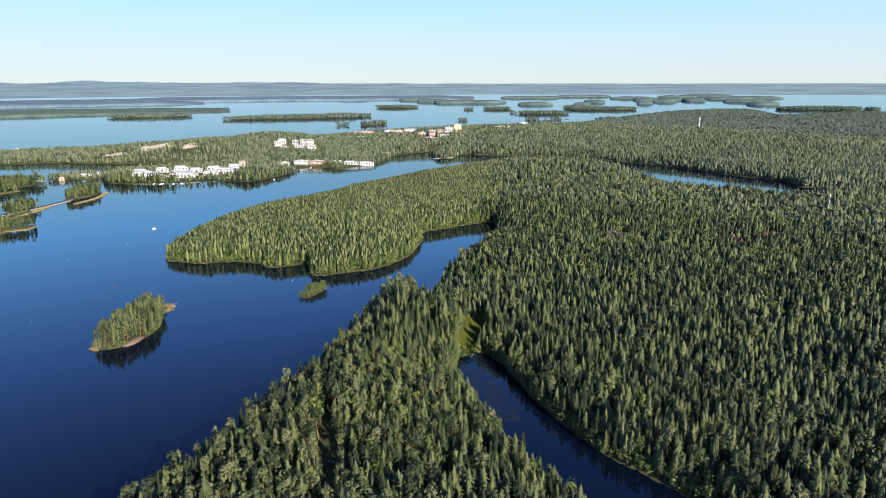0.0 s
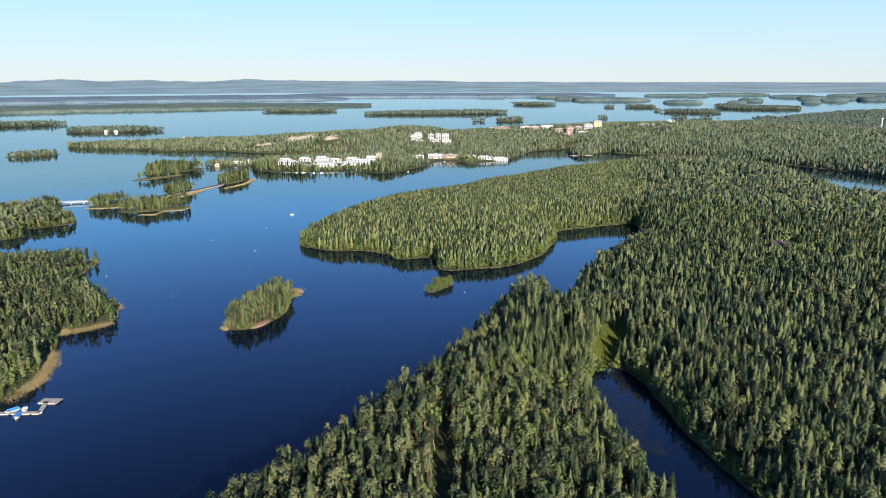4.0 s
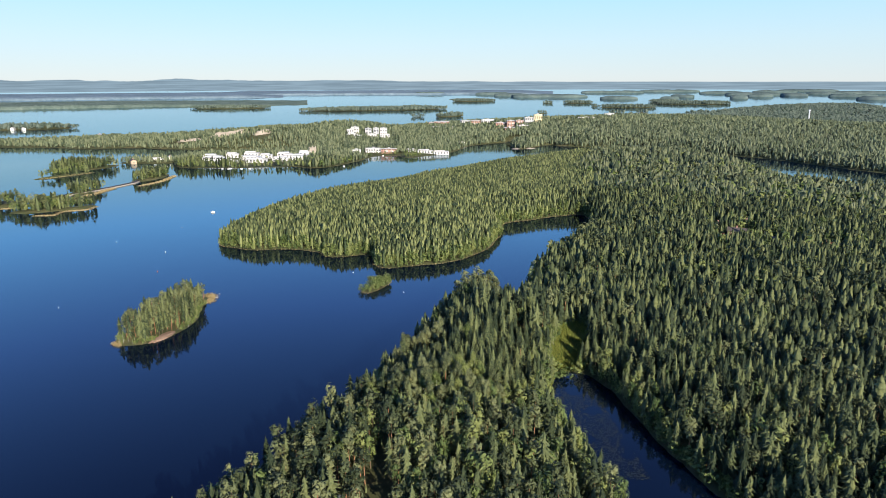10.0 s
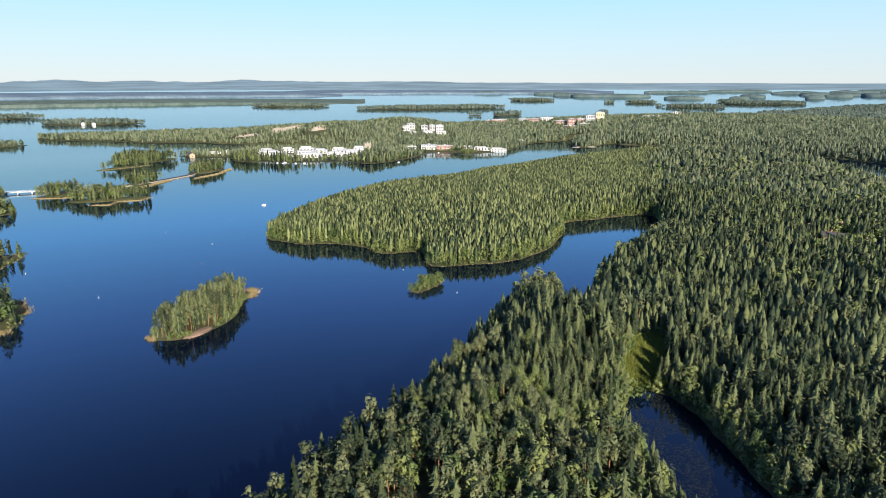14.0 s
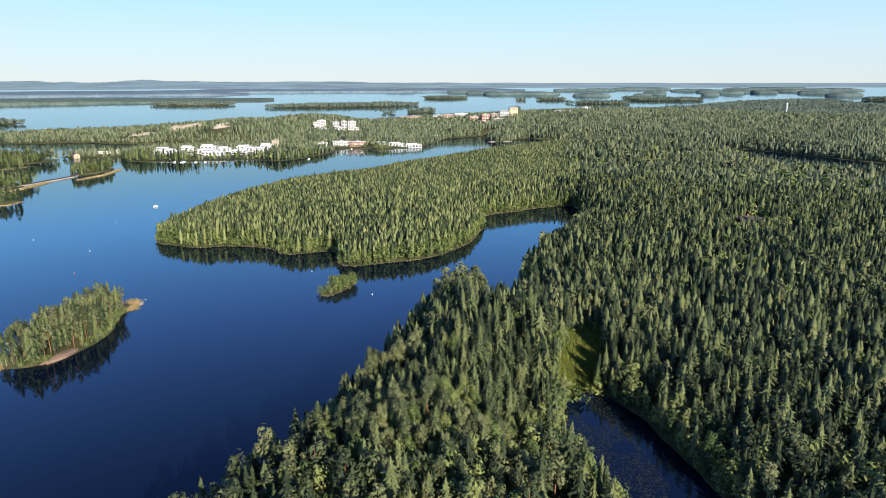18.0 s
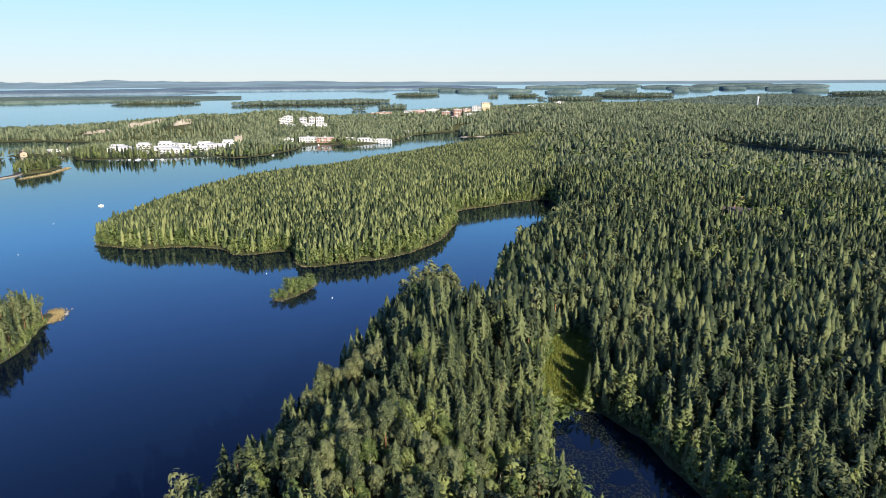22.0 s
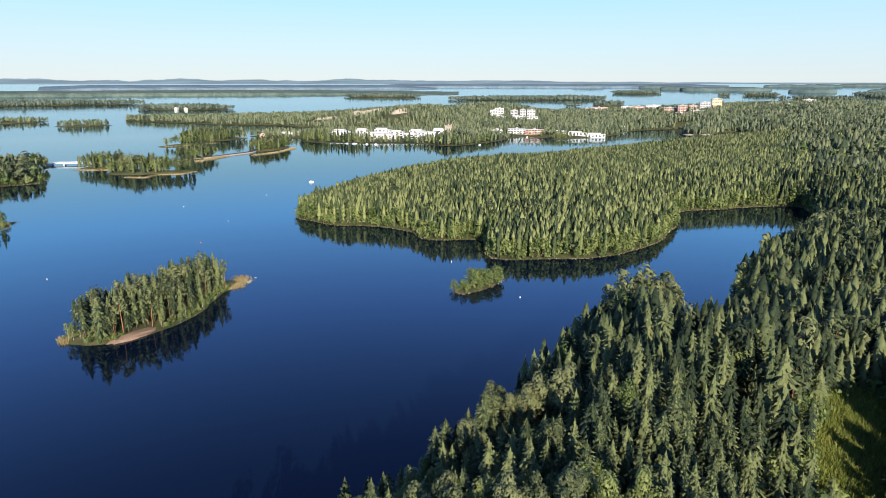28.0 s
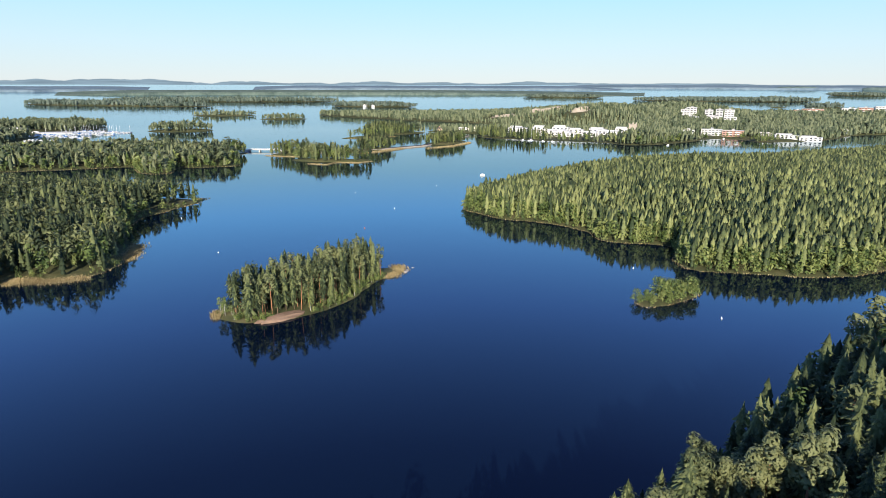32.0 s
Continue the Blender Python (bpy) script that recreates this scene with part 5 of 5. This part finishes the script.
def blades(name, spots, width, mat, label, category, lean=0.25, seed=1):
    """Many upright leaves at x, y, z, height."""
    rng = np.random.default_rng(seed)
    s = np.asarray(spots, float)
    n = len(s)
    a = rng.uniform(0, 2 * math.pi, n)
    w = width * rng.uniform(0.6, 1.4, n)
    tip = rng.normal(0, lean, (n, 2)) * s[:, 3:4]
    v = np.empty((n, 3, 3))
    v[:, 0] = np.c_[s[:, 0] - np.cos(a) * w, s[:, 1] - np.sin(a) * w, s[:, 2] - 0.2]
    v[:, 1] = np.c_[s[:, 0] + np.cos(a) * w, s[:, 1] + np.sin(a) * w, s[:, 2] - 0.2]
    v[:, 2] = np.c_[s[:, 0] + tip[:, 0], s[:, 1] + tip[:, 1], s[:, 2] + s[:, 3]]
    me = mesh_from(name, drawn_in(v.reshape(-1, 3)), np.arange(3 * n).reshape(-1, 3), mat)
    me.attributes.new("tint", "FLOAT", "POINT").data.foreach_set("value", np.repeat(np.clip(rng.normal(0.5, 0.22, n), 0, 1), 3).astype(np.float32))
    return tagged(new(name, me), label, category, kind="stuff")


def reed_bed(points, width, count, up=1.5, seed=2):
    rng = np.random.default_rng(seed)
    p = np.array(points, float)
    seg = np.diff(p, axis=0)
    long = np.hypot(*seg.T)
    which = rng.choice(len(seg), count, p=long / long.sum())
    f = rng.uniform(0, 1, count)[:, None]
    q = p[which] + seg[which] * f + rng.normal(0, width / 2.6, (count, 2))
    spots = np.c_[q, np.zeros(count), rng.uniform(0.6, 1.2, count) * up]
    blades("reeds", spots, 0.16, REED, "tan reed bed standing in shallow water along the shore", "reeds", 0.12, seed)


for number, line in enumerate(REED_LINES):
    reed_bed(line, 5 if number < 4 else 4, 5000 if number < 4 else 2500, 0.8, 60 + number)
reed_bed([(-189, 398), (-190, 404), (-193, 410), (-196, 412)], 4.0, 2600, 0.7, seed=7)
reed_bed([(-202, 334), (-206, 337)], 2.0, 500, 1.2, seed=8)
reed_bed([(-500, 700), (-497, 730), (-500, 770)], 5, 2500, seed=11)
reed_bed([(-478, 790), (-472, 830), (-482, 880)], 4, 2500, seed=12)
reed_bed([(-645, 830), (-630, 862), (-618, 893)], 5, 2500, 1.2, seed=13)


def shore_fringe():
    """Sedge and low brush along the nearer shores."""
    rng = np.random.default_rng(21)
    spots = []
    for key in ("south", "west_north", "west_south", "isle_small"):
        ring = RINGS[key]
        mid = (ring + np.roll(ring, -1, 0)) / 2
        ok = in_view(mid) & (np.hypot(*(mid - HUB).T) < 1150)
        for a, b in zip(ring[ok], np.roll(ring, -1, 0)[ok]):
            n = int(np.hypot(*(b - a)) * 3) + 1
            f = rng.uniform(0, 1, n)[:, None]
            q = a + (b - a) * f + rng.normal(0, 0.5, (n, 2))
            spots.append(np.c_[q, np.full(n, 0.05), rng.uniform(0.15, 0.5, n)])
    blades("sedge", np.concatenate(spots), 0.25, REED, "thin tan sedge fringe along the waterline", "sedge", 0.3, 22)


shore_fringe()
MEADOW = [(5, 318), (9, 317), (8, 330), (12, 331), (20, 335), (27, 340), (26, 350), (20, 362), (12, 373), (6, 366), (7, 350), (6, 335)]


def meadow():
    rng = np.random.default_rng(31)
    ring = smooth_ring(MEADOW)
    q = rng.uniform((0, 316), (36, 376), (60000, 2))
    strip_of = ((q[:, 0] - 18) * 0.342 + (q[:, 1] - 348) * 0.94) / 27, ((q[:, 1] - 348) * 0.342 - (q[:, 0] - 18) * 0.94) / 10.5
    inland = shore(q)
    q, inland = q[keep := ((inside_by(ring, q) > 0) | (np.hypot(*strip_of) < 1)) & (inland > 0.1)], inland[keep]
    z = np.maximum(land_height(q, inland), 0.0)
    blades("meadow_grass", np.c_[q, z, rng.uniform(0.5, 1.5, len(q))], 0.14, GRASS, "tall yellow-green meadow grass at the head of the pond", "grass", 0.3, 32)


meadow()


def meadow_bushes():
    """Birch and willow thickets along the meadow and the pond's banks."""
    rng = np.random.default_rng(35)
    heart = np.array([(4, 337), (2, 332), (6, 343), (1, 327), (7, 349)])
    p = np.concatenate([c + rng.normal(0, 1.7, (7, 2)) for c in heart])
    z = np.maximum(land_height(p, shore(p)), 0.1)
    build_heroes(p, rng.uniform(6.5, 10.5, len(p)), z, np.ones(len(p), bool), np.zeros(len(p), bool), rng, "birches by the meadow", 1)
    q = rng.uniform((-2, 140), (122, 372), (30000, 2))
    wet = inside_by(POND_RING, q)
    a, b = ((q[:, 0] - 18) * 0.342 + (q[:, 1] - 348) * 0.94) / 25, ((q[:, 1] - 348) * 0.342 - (q[:, 0] - 18) * 0.94) / 9
    rim = np.hypot(a, b)
    low = ((wet < -0.3) & (wet > -5.5) & (q[:, 1] < 332)) | ((rim > 0.86) & (rim < 1.25))
    q = q[low & (rng.uniform(0, 1, len(q)) < np.where(q[:, 0] > 33, 0.36, 0.20)) & in_view(q)]
    h = rng.uniform(1.5, 6.5, len(q))
    planted("pond_thicket", "green willow and alder thicket round pond and meadow", "willow", 2, np.c_[q, np.maximum(land_height(q, shore(q)), 0.05), h], BIRCH, BARK, False, rng)


meadow_bushes()


def town_trees():
    """Garden trees and bushes between the waterside halls and the lake."""
    rng = np.random.default_rng(51)
    p = np.concatenate([rng.uniform((-530, 960), (-345, 1085), (420, 2)), rng.uniform((-380, 1340), (-230, 1400), (90, 2)), rng.uniform((-300, 1130), (-150, 1172), (150, 2))])
    d = shore(p)
    p = p[(d > 0.5) & (rng.uniform(0, 1, len(p)) < np.where(d < 16, 1.0, 0.45))]
    roofs = np.array([((a[0] + b[0]) / 2, (a[1] + b[1]) / 2 + deep / 2) for a, b, up, deep, *_ in HALLS + BLOCKS])
    p = p[np.min(np.hypot(p[:, None, 0] - roofs[None, :, 0], p[:, None, 1] - roofs[None, :, 1]), 1) > 15]
    z = np.maximum(land_height(p, shore(p)), 0.2)
    planted("town_trees", "leafy garden trees between white waterside buildings", "birch", 3, np.c_[p, z, rng.uniform(3.0, 8.5, len(p))], BIRCH, BARK, False, rng)


town_trees()


def lily_pads():
    rng = np.random.default_rng(41)
    q = rng.uniform((5, 255), (40, 334), (9000, 2))
    depth = inside_by(POND_RING, q)
    patch = np.array([noise.noise((x * 0.11, y * 0.11, 0.2)) for x, y in q])
    west = q[:, 0] < 30 - (q[:, 1] - 290) * 0.2
    q = q[(depth > 0.6) & (patch > -0.22) & west]
    verts, faces = [], []
    for i, (x, y) in enumerate(q):
        r, w = rng.uniform(0.12, 0.24), rng.uniform(0, 6.28)
        verts += [(x + r * math.cos(w + k), y + r * math.sin(w + k), 0.03) for k in (0, 1.5, 3.0, 4.5)]
        faces.append((4 * i, 4 * i + 1, 4 * i + 2, 4 * i + 3))
    tagged(new("lily_pads", mesh_from("lily_pads", verts, faces, LILY)), "dull green lily pads floating on the pond", "lily pads", kind="stuff")


lily_pads()


def boulder(x, y, r, z):
    bm = bmesh.new()
    bmesh.ops.create_icosphere(bm, subdivisions=2, radius=r)
    for v in bm.verts:
        k = 1 + 0.35 * noise.noise(v.co * (1.3 / r) + Vector((x, y, 0)))
        v.co = Vector((v.co.x * k * 1.2, v.co.y * k, v.co.z * k * 0.6))
    ob = part("boulder", bm, ROCK, None)
    ob.matrix_basis = pose(x, y, z, 0, 0, x * 37 % 360)
    tagged(ob, "grey granite boulder at the water's edge or in woodland", "rock", "boulders")


rk = random.Random(9)
for i in range(22):
    x, y = rk.choice(((-191, 411), (-60, 228), (-45, 212), (-72, 224)))
    x, y = x + rk.uniform(-4, 4), y + rk.uniform(-4, 4)
    boulder(x, y, rk.uniform(0.3, 0.8), max(ground_at(x, y), -0.1))
track = part("forest_track", strip([(-38, 190), (-41, 205), (-46, 220), (-56, 236)], 3.2, 3.4, 0.6), SAND, None)
tagged(track, "narrow sandy forest track between the pines", "track", kind="structure")
